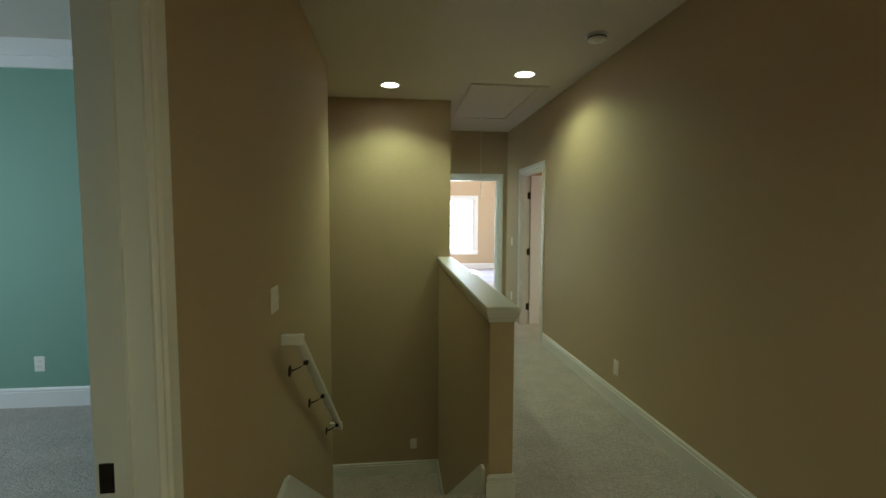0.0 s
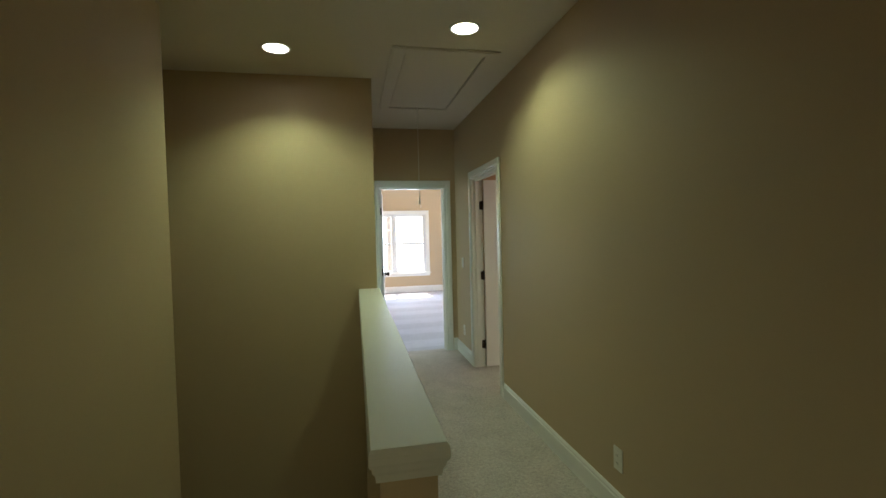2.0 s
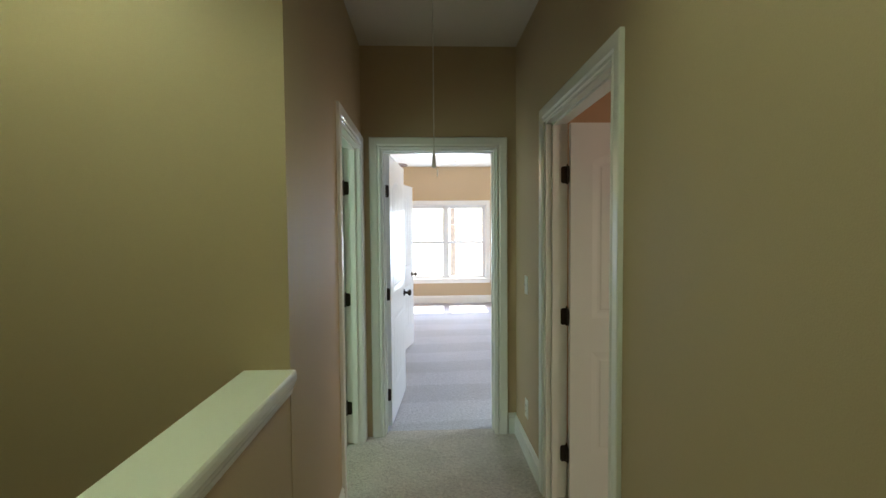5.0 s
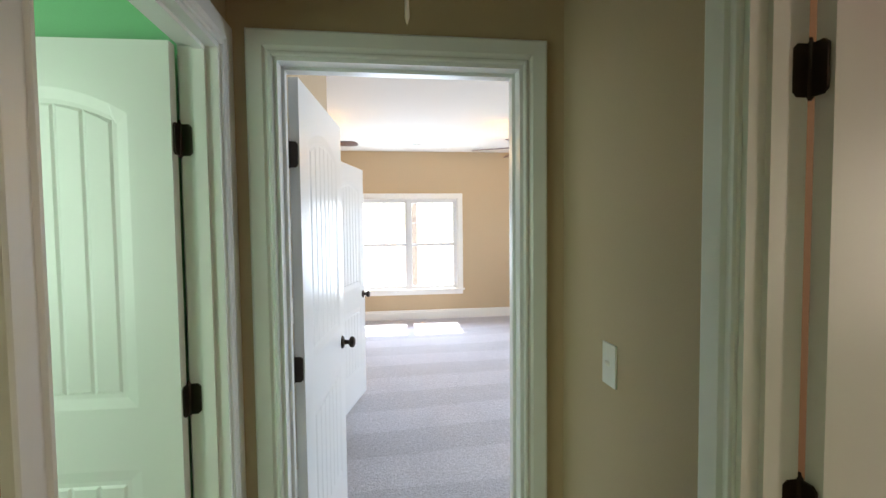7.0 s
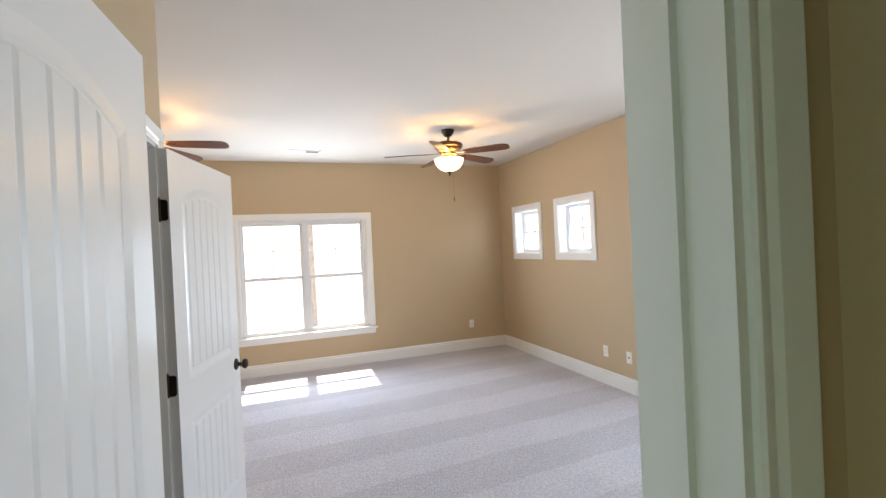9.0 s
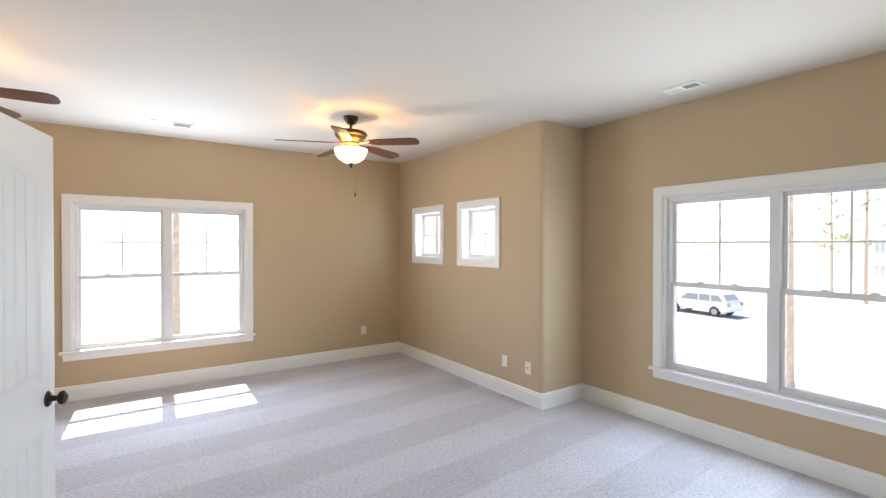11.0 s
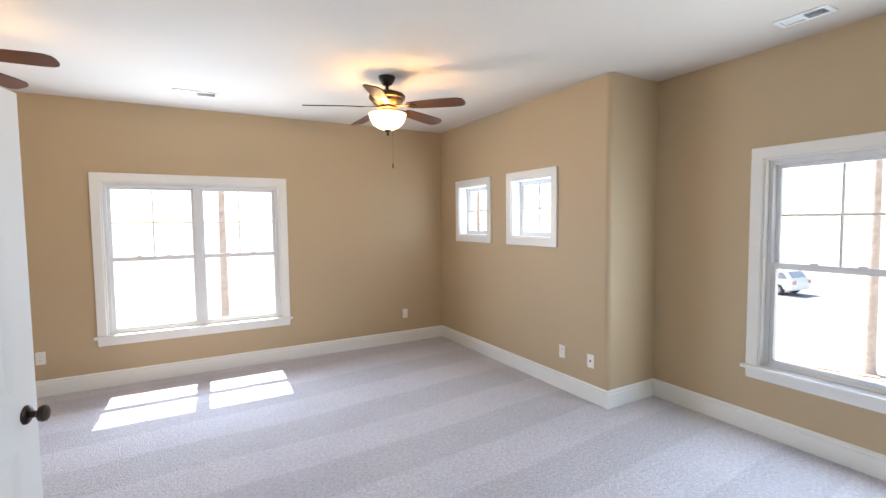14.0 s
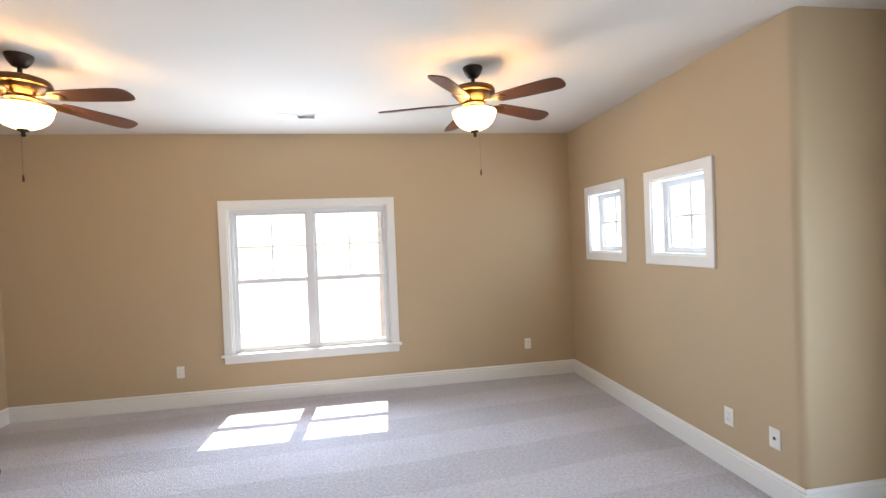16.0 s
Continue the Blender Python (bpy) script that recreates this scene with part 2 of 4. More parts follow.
def empty(name, m, label="", category="", group="", kind=""):
    ob = new(name)
    ob.empty_display_size = 0.1
    ob.matrix_basis = m
    return tagged(ob, label, category, group, kind)


def wall(name, along, a0, a1, n0, n1, z0, z1, mat, holes=(), label="beige painted drywall wall, smooth and clean"):
    """A wall along 'x' or 'y' from a0 to a1, between n0 and n1 across it; holes: (from, to, bottom, top)."""
    g = Mesh()

    def part(p, q, b, t):
        if q - p > 1e-4 and t - b > 1e-4:
            g.box(*((p, n0, b, q, n1, t) if along == "x" else (n0, p, b, n1, q, t)))
    at = a0
    for h0, h1, b, t in sorted(holes):
        part(at, h0, z0, z1)
        if b > 0:
            part(h0, h1, z0, b)
        part(h0, h1, t, z1)
        at = h1
    part(at, a1, z0, z1)
    return tagged(g.done(name, mat), label, "wall", kind="structure")


CASE = ((0.0, 0.0), (0.0, 0.010), (0.004, 0.014), (0.011, 0.014), (0.016, 0.009), (0.022, 0.010), (0.030, 0.016), (0.072, 0.019), (0.078, 0.016), (0.078, 0.0))


def frame_basis(face, origin, turn):
    """Local x along the wall, y out of the wall towards the viewer side, z up."""
    return pose(*origin, 0, 0, turn)


def casing(parent, w, h, bottom=0.0, closed=False, name="casing", depth=0.0, mat=None, flat=False):
    """Moulded trim round an opening w wide and h high, its lower left corner at the local origin, proud towards -y."""
    g = Mesh()
    prof = CASE if not flat else ((0, 0), (0, 0.016), (0.004, 0.019), (0.074, 0.019), (0.078, 0.015), (0.078, 0))
    paths = []
    for d, o in prof:
        y = -o - depth
        if closed:
            paths.append([(-d, y, bottom - d), (-d, y, h + d), (w + d, y, h + d), (w + d, y, bottom - d)])
        else:
            paths.append([(-d, y, bottom), (-d, y, h + d), (w + d, y, h + d), (w + d, y, bottom)])
    g.sweep([[Vector(p) for p in path] for path in paths], closed)
    return g.done(name, mat or TRIM, parent)


BASE = ((0, 0), (0.015, 0), (0.015, 0.116), (0.009, 0.120), (0.009, 0.125), (0.013, 0.130), (0.012, 0.138), (0.006, 0.146), (0.004, 0.150), (0, 0.150))


def baseboard(x0, y0, x1, y1, z=0.0, height=1.0, start=0.0, end=0.0):
    """A moulded skirting along the wall; the room lies to the left of the way from 0 to 1. start, end: mitres, +1 inside, -1 outside corner."""
    d = Vector((x1 - x0, y1 - y0, 0)).normalized()
    n = Vector((-d.y, d.x, 0))
    g = Mesh()
    paths = []
    for o, zz in BASE:
        a = Vector((x0, y0, z + zz * height)) + n * o + d * o * start
        b = Vector((x1, y1, z + zz * height)) + n * o - d * o * end
        paths.append([a, b])
    g.sweep(paths)
    return tagged(g.done("baseboard", TRIM), "white moulded baseboard along the wall foot", "baseboard", kind="structure")


H = 2.74

# ---------------------------------------------------------------- floors and ceilings


def slab(name, boxes, mat, label, category):
    g = Mesh()
    for b in boxes:
        g.box(*b)
    return tagged(g.done(name, mat), label, category, kind="structure")


slab("floor_hall", [(-2.27, -1.2, -0.18, 0, 2.50, 0), (-1.2, 2.50, -0.18, 0, 5.3, 0), (-1.14, 5.3, -0.18, 0, 7.08, 0), (0, 5.3, -0.18, 0.06, 6.3, 0)], CARPET,
     "cream cut-pile carpet of the upstairs hallway", "carpet")
slab("floor_bedroom", [(-3.07, 7.08, -0.18, 3.261, 12.91, 0)], CARPET_BED, "cream carpet with vacuum stripes across the bedroom", "carpet")
slab("floor_side_rooms", [(-6.0, -1.2, -0.18, -2.27, 3.95, 0), (-4.0, 5.4, -0.18, -1.14, 7.0, 0), (0.06, 3.0, -0.18, 3.2, 7.0, 0)], CARPET,
     "cream carpet in the side rooms", "carpet")
slab("ceiling_hall", [(-3.5, -1.3, H, 0.06, 7.08, H + 0.12)], CEILING, "white painted hallway ceiling", "ceiling")
slab("ceiling_bedroom", [(-3.2, 7.08, H, 3.45, 13.1, H + 0.12)], CEILING, "white painted bedroom ceiling", "ceiling")
slab("ceiling_side_rooms", [(-6.1, -1.3, H + 0.001, -3.5, 4.1, H + 0.12), (-4.1, 5.3, H + 0.12, -1.1, 7.08, H + 0.24), (0.06, 2.9, H, 3.3, 7.08, H + 0.12)], CEILING,
     "white painted ceiling of the side rooms", "ceiling")

# ---------------------------------------------------------------- hallway walls
D_LEFT = (0.53, 1.34, 0, 2.04)
wall("wall_hall_east", "y", -1.2, 7.0, 0, 0.06, -0.1, H, PAINT, [(5.34, 6.22, 0, 2.04)])
wall("wall_peach_west", "y", 2.9, 7.0, 0.06, 0.105, -0.1, H, PEACH, [(5.34, 6.22, 0, 2.04)], "tan painted wall of the side room")
wall("wall_hall_south", "x", -2.4, 0.12, -1.32, -1.2, -0.1, H, PAINT)
wall("wall_stair_west", "y", -1.2, 4.256, -2.335, -2.27, -1.7, H, PAINT, [D_LEFT])
wall("wall_teal_east", "y", -1.2, 4.1, -2.40, -2.335, -0.1, H, TEAL, [D_LEFT], "teal green painted wall of the side room")
wall("wall_stair_return", "x", -3.5, -2.335, 4.11, 4.256, -1.7, H, PAINT)
wall("wall_stair_far", "x", -3.5, -1.085, 5.273, 5.34, -1.7, H, PAINT)
wall("wall_landing_west", "y", 4.256, 5.273, -3.5, -3.38, -1.7, H, PAINT)
wall("wall_hall_west", "y", 5.34, 7.0, -1.14, -1.085, -0.1, H, PAINT, [(6.185, 6.925, 0, 2.04)])
wall("wall_bath_east", "y", 5.34, 7.0, -1.185, -1.14, -0.1, H + 0.12, GREEN, [(6.185, 6.925, 0, 2.04)], "green painted wall of the bath room")
wall("wall_hall_end", "x", -1.205, 0.12, 7.0, 7.08, -0.1, H, PAINT, [(-0.955, -0.138, 0, 2.04)])

# side rooms, closed round about
wall("wall_teal_north", "x", -6.0, -2.40, 3.95, 4.1, -0.1, H, TEAL, label="teal green painted wall of the side room")
wall("wall_teal_west", "y", -1.2, 4.1, -6.1, -6.0, -0.1, H, TEAL, label="teal green painted wall of the side room")
wall("wall_teal_south", "x", -6.0, -2.40, -1.3, -1.2, -0.1, H, TEAL, label="teal green painted wall of the side room")
wall("wall_bath_north", "x", -4.0, -1.185, 6.98, 7.08, -0.1, H + 0.12, GREEN, label="green painted wall of the bath room")
wall("wall_bath_south", "x", -4.0, -1.185, 5.34, 5.42, -0.1, H + 0.12, GREEN, label="green painted wall of the bath room")
wall("wall_bath_west", "y", 5.34, 7.0, -4.1, -4.0, -0.1, H + 0.12, GREEN, label="green painted wall of the bath room")
wall("wall_peach_north", "x", 0.12, 3.2, 6.96, 7.04, -0.1, H, PEACH, label="tan painted wall of the side room")
wall("wall_peach_south", "x", 0.12, 3.2, 2.9, 3.0, -0.1, H, PEACH, label="tan painted wall of the side room")
wall("wall_peach_east", "y", 2.9, 7.0, 3.2, 3.26, -0.1, H, PEACH, label="tan painted wall of the side room")
tagged(Mesh().box(-6.0, 3.93, 2.54, -2.40, 3.95, H).box(-6.0, 3.90, 2.62, -2.40, 3.93, H).done("trim", TRIM), "white crown moulding under the ceiling", "moulding", kind="structure")

# half wall beside the stairs
NEAR, FAR = (-1.240, -1.116, 2.435), (-1.214, -1.088, 5.2725)
tagged(Mesh().prism([(NEAR[0], NEAR[2]), (NEAR[1], NEAR[2]), (FAR[1], FAR[2]), (FAR[0], FAR[2])], pose(0, 0, -1.7), 1.7 + 0.942).done("wall_half", PAINT),
       "beige painted half wall guarding the stairwell", "wall", kind="structure")
g = Mesh()
cap = [(0.002, 0.942), (0.010, 0.944), (0.013, 0.960), (0.020, 0.970), (0.022, 0.980), (0.026, 0.982), (0.029, 0.990), (0.029, 1.006), (0.027, 1.014), (0.022, 1.020)]
paths = []
for d, z in cap + [(-0.055, 1.020), (-0.055, 0.942)]:
    e = d * 0.8
    paths.append([Vector(p) for p in ((FAR[0] - e, FAR[2], z), (NEAR[0] - e, NEAR[2] - d, z), (NEAR[1] + e, NEAR[2] - d, z), (FAR[1] + e, FAR[2], z))])
g.sweep(paths)
g.prism([(NEAR[0] + 0.043, NEAR[2] + 0.054), (NEAR[1] - 0.043, NEAR[2] + 0.054), (FAR[1] - 0.043, FAR[2]), (FAR[0] + 0.043, FAR[2])], pose(0, 0, 0.95), 0.0698)
tagged(g.done("trim", CAP), "white painted wooden cap on the half wall", "wall cap", kind="structure")

# bedroom walls
wall("wall_bedroom_south", "x", -1.15, 3.42, 7.08, 7.125, -0.1, H, PAINT, [(-0.955, -0.138, 0, 2.04)])
wall("wall_bedroom_west", "y", 7.125, 9.06, -1.15, -1.03, -0.1, H, PAINT, [(8.12, 8.94, 0, 2.04)])
wall("wall_closet_north", "x", -3.07, -1.15, 8.94, 9.06, -0.1, H, PAINT)
wall("wall_closet_west", "y", 7.16, 8.94, -2.3, -2.2, -0.1, H, PAINT)
wall("wall_closet_south", "x", -2.2, -1.15, 7.10, 7.2, -0.1, H, PAINT)
wall("wall_bedroom_far_west", "y", 8.94, 13.07, -3.19, -3.07, -0.1, H, PAINT)
W1 = (-1.027, 0.592, 0.485, 1.984)
wall("wall_bedroom_north", "x", -3.07, 2.84, 12.91, 13.07, -3.2, H, PAINT, [W1])
S1, S2 = (11.826, 12.430, 1.393, 1.985), (10.778, 11.382, 1.393, 1.985)
R = 0.045
wall("wall_bedroom_east", "y", 10.11 + R, 12.91, 2.672, 2.84, -3.2, H, PAINT, [S1, S2])
wall("wall_bump", "x", 2.672 + R, 3.261, 10.11, 10.27, -3.2, H, PAINT)
W2 = (7.633, 9.267, 0.485, 1.984)
wall("wall_bedroom_east_bay", "y", 7.04, 10.27, 3.261, 3.42, -3.2, H, PAINT, [W2])
g = Mesh()
arc = [(2.672 + R - R * math.cos(radians(a)), 10.11 + R - R * math.sin(radians(a))) for a in range(0, 91, 10)]
g.prism(arc + [(2.672 + R, 10.11 + R)], pose(0, 0, -0.1), H + 0.1)
tagged(g.done("wall_corner_bead", PAINT, smooth=True), "rounded beige painted wall corner", "wall", kind="structure")

# ---------------------------------------------------------------- skirting
baseboard(0, -1.2, 0, 5.246, end=0, height=0.9)
baseboard(0, 6.314, 0, 7.0, end=1, height=0.9)
baseboard(0, 7.0, -0.058, 7.0, start=1)
baseboard(-1.085, 6.105, -1.085, 5.273)
baseboard(FAR[1], 5.273, NEAR[1], 2.435, end=-1)
baseboard(NEAR[1], 2.435, NEAR[0], 2.435, start=-1, end=-1)
baseboard(-2.27, 2.52, -2.27, 1.434)
baseboard(-2.27, 0.436, -2.27, -1.2, end=1)
baseboard(-2.40, 3.95, -6.0, 3.95)
baseboard(3.261, 10.11, 2.672, 10.11, start=1, end=-1)
baseboard(2.672, 10.11, 2.672, 12.91, start=-1, end=1)
baseboard(2.672, 12.91, -3.07, 12.91, start=1, end=1)
baseboard(-3.07, 12.91, -3.07, 9.06, start=1, end=1)
baseboard(3.261, 7.125, 3.261, 10.11, start=1, end=1)
baseboard(-0.058, 7.125, 3.261, 7.125, end=1)
baseboard(-1.03, 9.06, -1.03, 9.034)
baseboard(-1.03, 8.026, -1.03, 7.125, end=1)
baseboard(-1.214, 5.273, -3.38, 5.273, z=-1.48, end=1)
baseboard(-1.223, 4.3, -1.214, 5.273, z=-1.48, end=1)

# ---------------------------------------------------------------- stairs
g = Mesh()
RISE, RUN, TOP = 0.185, 0.247, 2.50
for k in range(1, 8):
    y0 = TOP + (k - 1) * RUN
    g.box(-2.27, y0, -1.7, -1.215, y0 + RUN, -RISE * k)
    g.box(-2.27, y0 - 0.001 + RUN - 0.004, -RISE * k - 0.035, -1.215, y0 + RUN + 0.022, -RISE * k + 0.002, 0.012)
g.box(-2.27, TOP - 0.02, -0.035, -1.215, TOP + 0.022, 0.003, 0.012)
g.box(-3.38, 4.23, -1.7, -1.205, 5.273, -1.48)
tagged(g.done("stairs", CARPET), "carpeted stairs going down to a landing", "stairs", kind="structure")
for xx, w in ((-2.27, 0.016), (-1.256, 0.030)):
    g = Mesh()
    g.prism([(2.52, 0.0), (2.52, 0.13), (2.57, 0.13), (4.25, -1.13), (4.25, -1.40), (2.62, -0.15)], Matrix(((0, 0, 1, xx), (1, 0, 0, 0), (0, 1, 0, 0), (0, 0, 0, 1))), w)
    tagged(g.done("trim", TRIM), "white stair skirt board against the wall", "skirt board", kind="structure")

# ---------------------------------------------------------------- handrail
slope = math.atan2(RISE, RUN)
rail = empty("handrail", pose(-2.182, 2.49, 0.862), "white painted handrail on dark brackets along the stair wall", "handrail")
g = Mesh()
prof = [(-0.021, -0.022), (-0.021, 0.016), (-0.013, 0.024), (0.013, 0.024), (0.021, 0.016), (0.021, -0.022), (0.013, -0.028), (-0.013, -0.028)]
LEN = 1.62
paths = [[Vector((x, 0.0, z)), Vector((x, LEN, z - LEN * math.tan(slope)))] for x, z in prof]
g.sweep(paths)
g.done("rail", TRIM, rail, smooth=True)
for yy in (0.0, LEN - 0.04):        # returns to the wall at both ends
    zr = -yy * math.tan(slope)
    Mesh().box(-0.0875, yy - 0.002, zr - 0.026, 0.019, yy + 0.042, zr + 0.022, 0.005).done("wall_return", TRIM, rail)
for yy in (0.17, 0.70, 1.40):
    zr = -yy * math.tan(slope)
    g = Mesh()
    g.lathe([(0, 0), (0.03, 0), (0.03, 0.006), (0.012, 0.012), (0, 0.012)], Matrix.Translation((-0.0875, yy, zr - 0.085)) @ pose(0, 0, 0, 0, 90, 0), 16)
    pts = [(-0.083, -0.085), (-0.058, -0.078), (-0.025, -0.062), (-0.004, -0.046), (0, -0.026)]
    ring = [(math.cos(a) * 0.009, math.sin(a) * 0.009) for a in [k * 6.2832 / 8 for k in range(8)]]
    paths = []
    for a, b in ring:
        paths.append([Vector((px + a * 0.7, yy + b, zr + pz + a * 0.7)) for px, pz in pts])
    g.sweep(paths)
    g.box(-0.012, yy - 0.02, zr - 0.05, 0.012, yy + 0.02, zr - 0.03, 0.004)
    g.done("bracket", BRONZE, rail, smooth=True)

# ---------------------------------------------------------------- doors


def arch_points(x0, x1, z, rise, n=10):
    return [(x0 + (x1 - x0) * k / n, z + rise * (1 - (2 * k / n - 1) ** 2)) for k in range(n + 1)]


def door_leaf(parent, w, h=2.008, planks=6):
    """A moulded two-panel plank door, arch-topped; hinge edge on the local z axis, leaf along +x, thickness along y."""
    st, core, half = 0.115, 0.0125, 0.0175
    b0, b1, t0 = 0.24, 0.80, 0.98
    t1, rise = h - 0.130, 0.07
    g = Mesh()
    g.box(0.02, -core, 0.03, w - 0.02, core, h - 0.03)
    FL = Matrix(((1, 0, 0, 0), (0, 0, 1, -half), (0, 1, 0, 0), (0, 0, 0, 1)))
    g.prism([(0, 0), (st, 0), (st, h), (0, h)], FL, 2 * half)
    g.prism([(w - st, 0), (w, 0), (w, h), (w - st, h)], FL, 2 * half)
    g.prism([(st, 0), (w - st, 0), (w - st, b0), (st, b0)], FL, 2 * half)
    g.prism([(st, b1), (w - st, b1), (w - st, t0), (st, t0)], FL, 2 * half)
    g.prism(arch_points(st, w - st, t1 - rise, rise) + [(w - st, h), (st, h)], FL, 2 * half)
    g.done("slab", DOOR, parent)
    for name, z0, z1, r in (("panel", b0, b1, 0.0), ("panel", t0, t1 - rise, rise)):
        g = Mesh()
        for s in (-1, 1):
            # sloping moulding inside the frame
            outer = [(st, z0), (w - st, z0)] + [p for p in reversed(arch_points(st, w - st, z1, r))]
            cx, cz = w / 2, (z0 + z1) / 2
            q = 0.03
            inner = [(min(max(x, st + q), w - st - q), max(z, z0 + q) if z < cz else z - q * 1.05) for x, z in outer]
            va = [g.bm.verts.new((x, s * half, z)) for x, z in outer]
            vb = [g.bm.verts.new((x, s * (core + 0.0005), z)) for x, z in inner]
            for i in range(len(va)):
                j = (i + 1) % len(va)
                g.bm.faces.new((va[i], va[j], vb[j], vb[i]))
            x0, x1 = st + q + 0.012, w - st - q - 0.012
            pw = (x1 - x0) / planks
            for k in range(planks):
                u0, u1 = x0 + k * pw + 0.001, x0 + (k + 1) * pw - 0.001

                def top(u):
                    v = (u - st) / (w - 2 * st)
                    return z1 + r * (1 - (2 * v - 1) ** 2) - q * 1.05 - 0.012
                bot = z0 + q + 0.012
                um = (u0 + u1) / 2
                for e, d in ((0.008, 0.0035), ):
                    lo = [(u0, bot), (u1, bot), (u1, top(u1)), (um, top(um)), (u0, top(u0))]
                    hi = [(u0 + e, bot + e), (u1 - e, bot + e), (u1 - e, top(u1) - e), (um, top(um) - e), (u0 + e, top(u0) - e)]
                    a = [g.bm.verts.new((x, s * core, z)) for x, z in lo]
                    b = [g.bm.verts.new((x, s * (core + d), z)) for x, z in hi]
                    g.bm.faces.new(b)
                    for i in range(5):
                        g.bm.faces.new((a[i], a[(i + 1) % 5], b[(i + 1) % 5], b[i]))
        g.done(name, DOOR, parent)
    for s in (-1, 1):
        g = Mesh()
        m = Matrix.Translation((w - 0.065, s * half, 0.90)) @ pose(0, 0, 0, -90 * s, 0, 0)
        g.lathe([(0, 0), (0.033, 0), (0.033, 0.004), (0.028, 0.009), (0.013, 0.012), (0.011, 0.032), (0.016, 0.037), (0.026, 0.042), (0.029, 0.052), (0.026, 0.061), (0.014, 0.067), (0, 0.068)], m, 22)
        g.done("knob", BRONZE, parent, smooth=True)


def hinge(parent, z, open_turn, jamb_turn, wide=0.034):
    """Two leaves and a knuckle on the local z axis."""
    g = Mesh()
    for turn in (open_turn, jamb_turn):
        m = pose(0, 0, z, 0, 0, turn)
        poly = [(0.003, -0.045), (wide - 0.008, -0.045), (wide, -0.037), (wide, 0.037), (wide - 0.008, 0.045), (0.003, 0.045)]
        g.prism(poly, m @ Matrix(((1, 0, 0, 0), (0, 0, 1, -0.0025), (0, 1, 0, 0), (0, 0, 0, 1))), 0.005)
    g.lathe([(0, -0.05), (0.004, -0.05), (0.007, -0.045), (0.007, 0.045), (0.004, 0.05), (0.003, 0.056), (0, 0.057)], pose(0, 0, z), 12)
    g.done("hinge", BRONZE, parent, smooth=True)


def jamb(parent, w, h, depth, stop_at):
    """Lining of an opening; local y from 0 (front face) to depth; with a stop strip."""
    g = Mesh()
    t = 0.018
    g.box(-0.001, -0.003, 0, t, depth + 0.003, h)
    g.box(w - t, -0.003, 0, w + 0.001, depth + 0.003, h)
    g.box(t, -0.003, h - t, w - t, depth + 0.003, h + 0.001)
    s0, s1 = stop_at
    g.box(t, s0, 0, t + 0.011, s1, h - t)
    g.box(w - t - 0.011, s0, 0, w - t, s1, h - t)
    g.box(t + 0.011, s0, h - t - 0.011, w - t - 0.011, s1, h - t)
    return g.done("jamb", TRIM, parent)


def doorway(name, m, w, depth, stop_at, label, both=True, h=2.04):
    """An opening's trim; local x along the wall, y into the wall."""
    ob = empty(name, m, label, "door frame", kind="structure")
    jamb(ob, w, h, depth, stop_at)
    casing(ob, w - 0.01, h - 0.005).matrix_basis = pose(0.005, 0, 0)
    if both:
        casing(ob, w - 0.01, h - 0.005).matrix_basis = pose(w - 0.005, depth, 0, 0, 0, 180)
    return ob


# bedroom door at the hall's end
doorway("door_frame_bedroom", pose(-0.955, 7.0, 0), 0.817, 0.125, (0.05, 0.082), "white moulded door casing at the hall end")


def hang(name, m, w, label, side, jamb_turn, planks=6, gap=0.004):
    """A leaf on its hinge axis; side: on which side of the axis the leaf's thickness lies."""
    ob = empty(name, m, label, "door", kind="structure")
    before = set(scene.collection.objects)
    door_leaf(ob, w, planks=planks)
    for o in set(scene.collection.objects) - before:
        o.matrix_basis = Matrix.Translation((gap, side * 0.0215, 0)) @ o.matrix_basis
    for z in (0.235, 0.985, 1.742):
        hinge(ob, z, side * 90, jamb_turn)
    return ob


hang("door_bedroom", pose(-0.940, 7.143, 0.012, 0, 0, 85), 0.785, "white arch-top plank-panel door standing open into the bedroom", -1, 186, planks=6)
# bathroom door in the hall's west wall
doorway("door_frame_bath", pose(-1.085, 6.185, 0, 0, 0, 90), 0.74, 0.10, (0.03, 0.06), "white moulded door casing of the green room")
hang("door_bath", pose(-1.192, 6.905, 0.012, 0, 0, 178), 0.69, "white arch-top plank-panel door standing open into the green room", 1, 182, planks=5)
# side room door in the hall's east wall
doorway("door_frame_side", pose(0, 6.22, 0, 0, 0, -90), 0.88, 0.105, (0.03, 0.06), "white moulded door casing of the tan side room")
hang("door_side", pose(0.112, 6.203, 0.012, 0, 0, -1), 0.83, "white arch-top plank-panel door standing open into the side room", -1, 180, gap=0.007)
# teal room doorway, its leaf swung out of sight
f = doorway("door_frame_teal", pose(-2.27, 0.53, 0, 0, 0, 90), 0.81, 0.13, (0.05, 0.085), "white moulded door casing of the teal room")
Mesh().box(0.788, 0.088, 0.83, 0.793, 0.122, 0.90, 0.001).done("strike_plate", BRONZE, f)
# closet
doorway("door_frame_closet", pose(-1.03, 8.12, 0, 0, 0, 90), 0.82, 0.12, (0.05, 0.085), "white moulded door casing of the bedroom closet", both=False)
hang("door_closet", pose(-1.024, 8.930, 0.012, 0, 0, 76), 0.765, "white arch-top plank-panel closet door standing open", -1, 104)

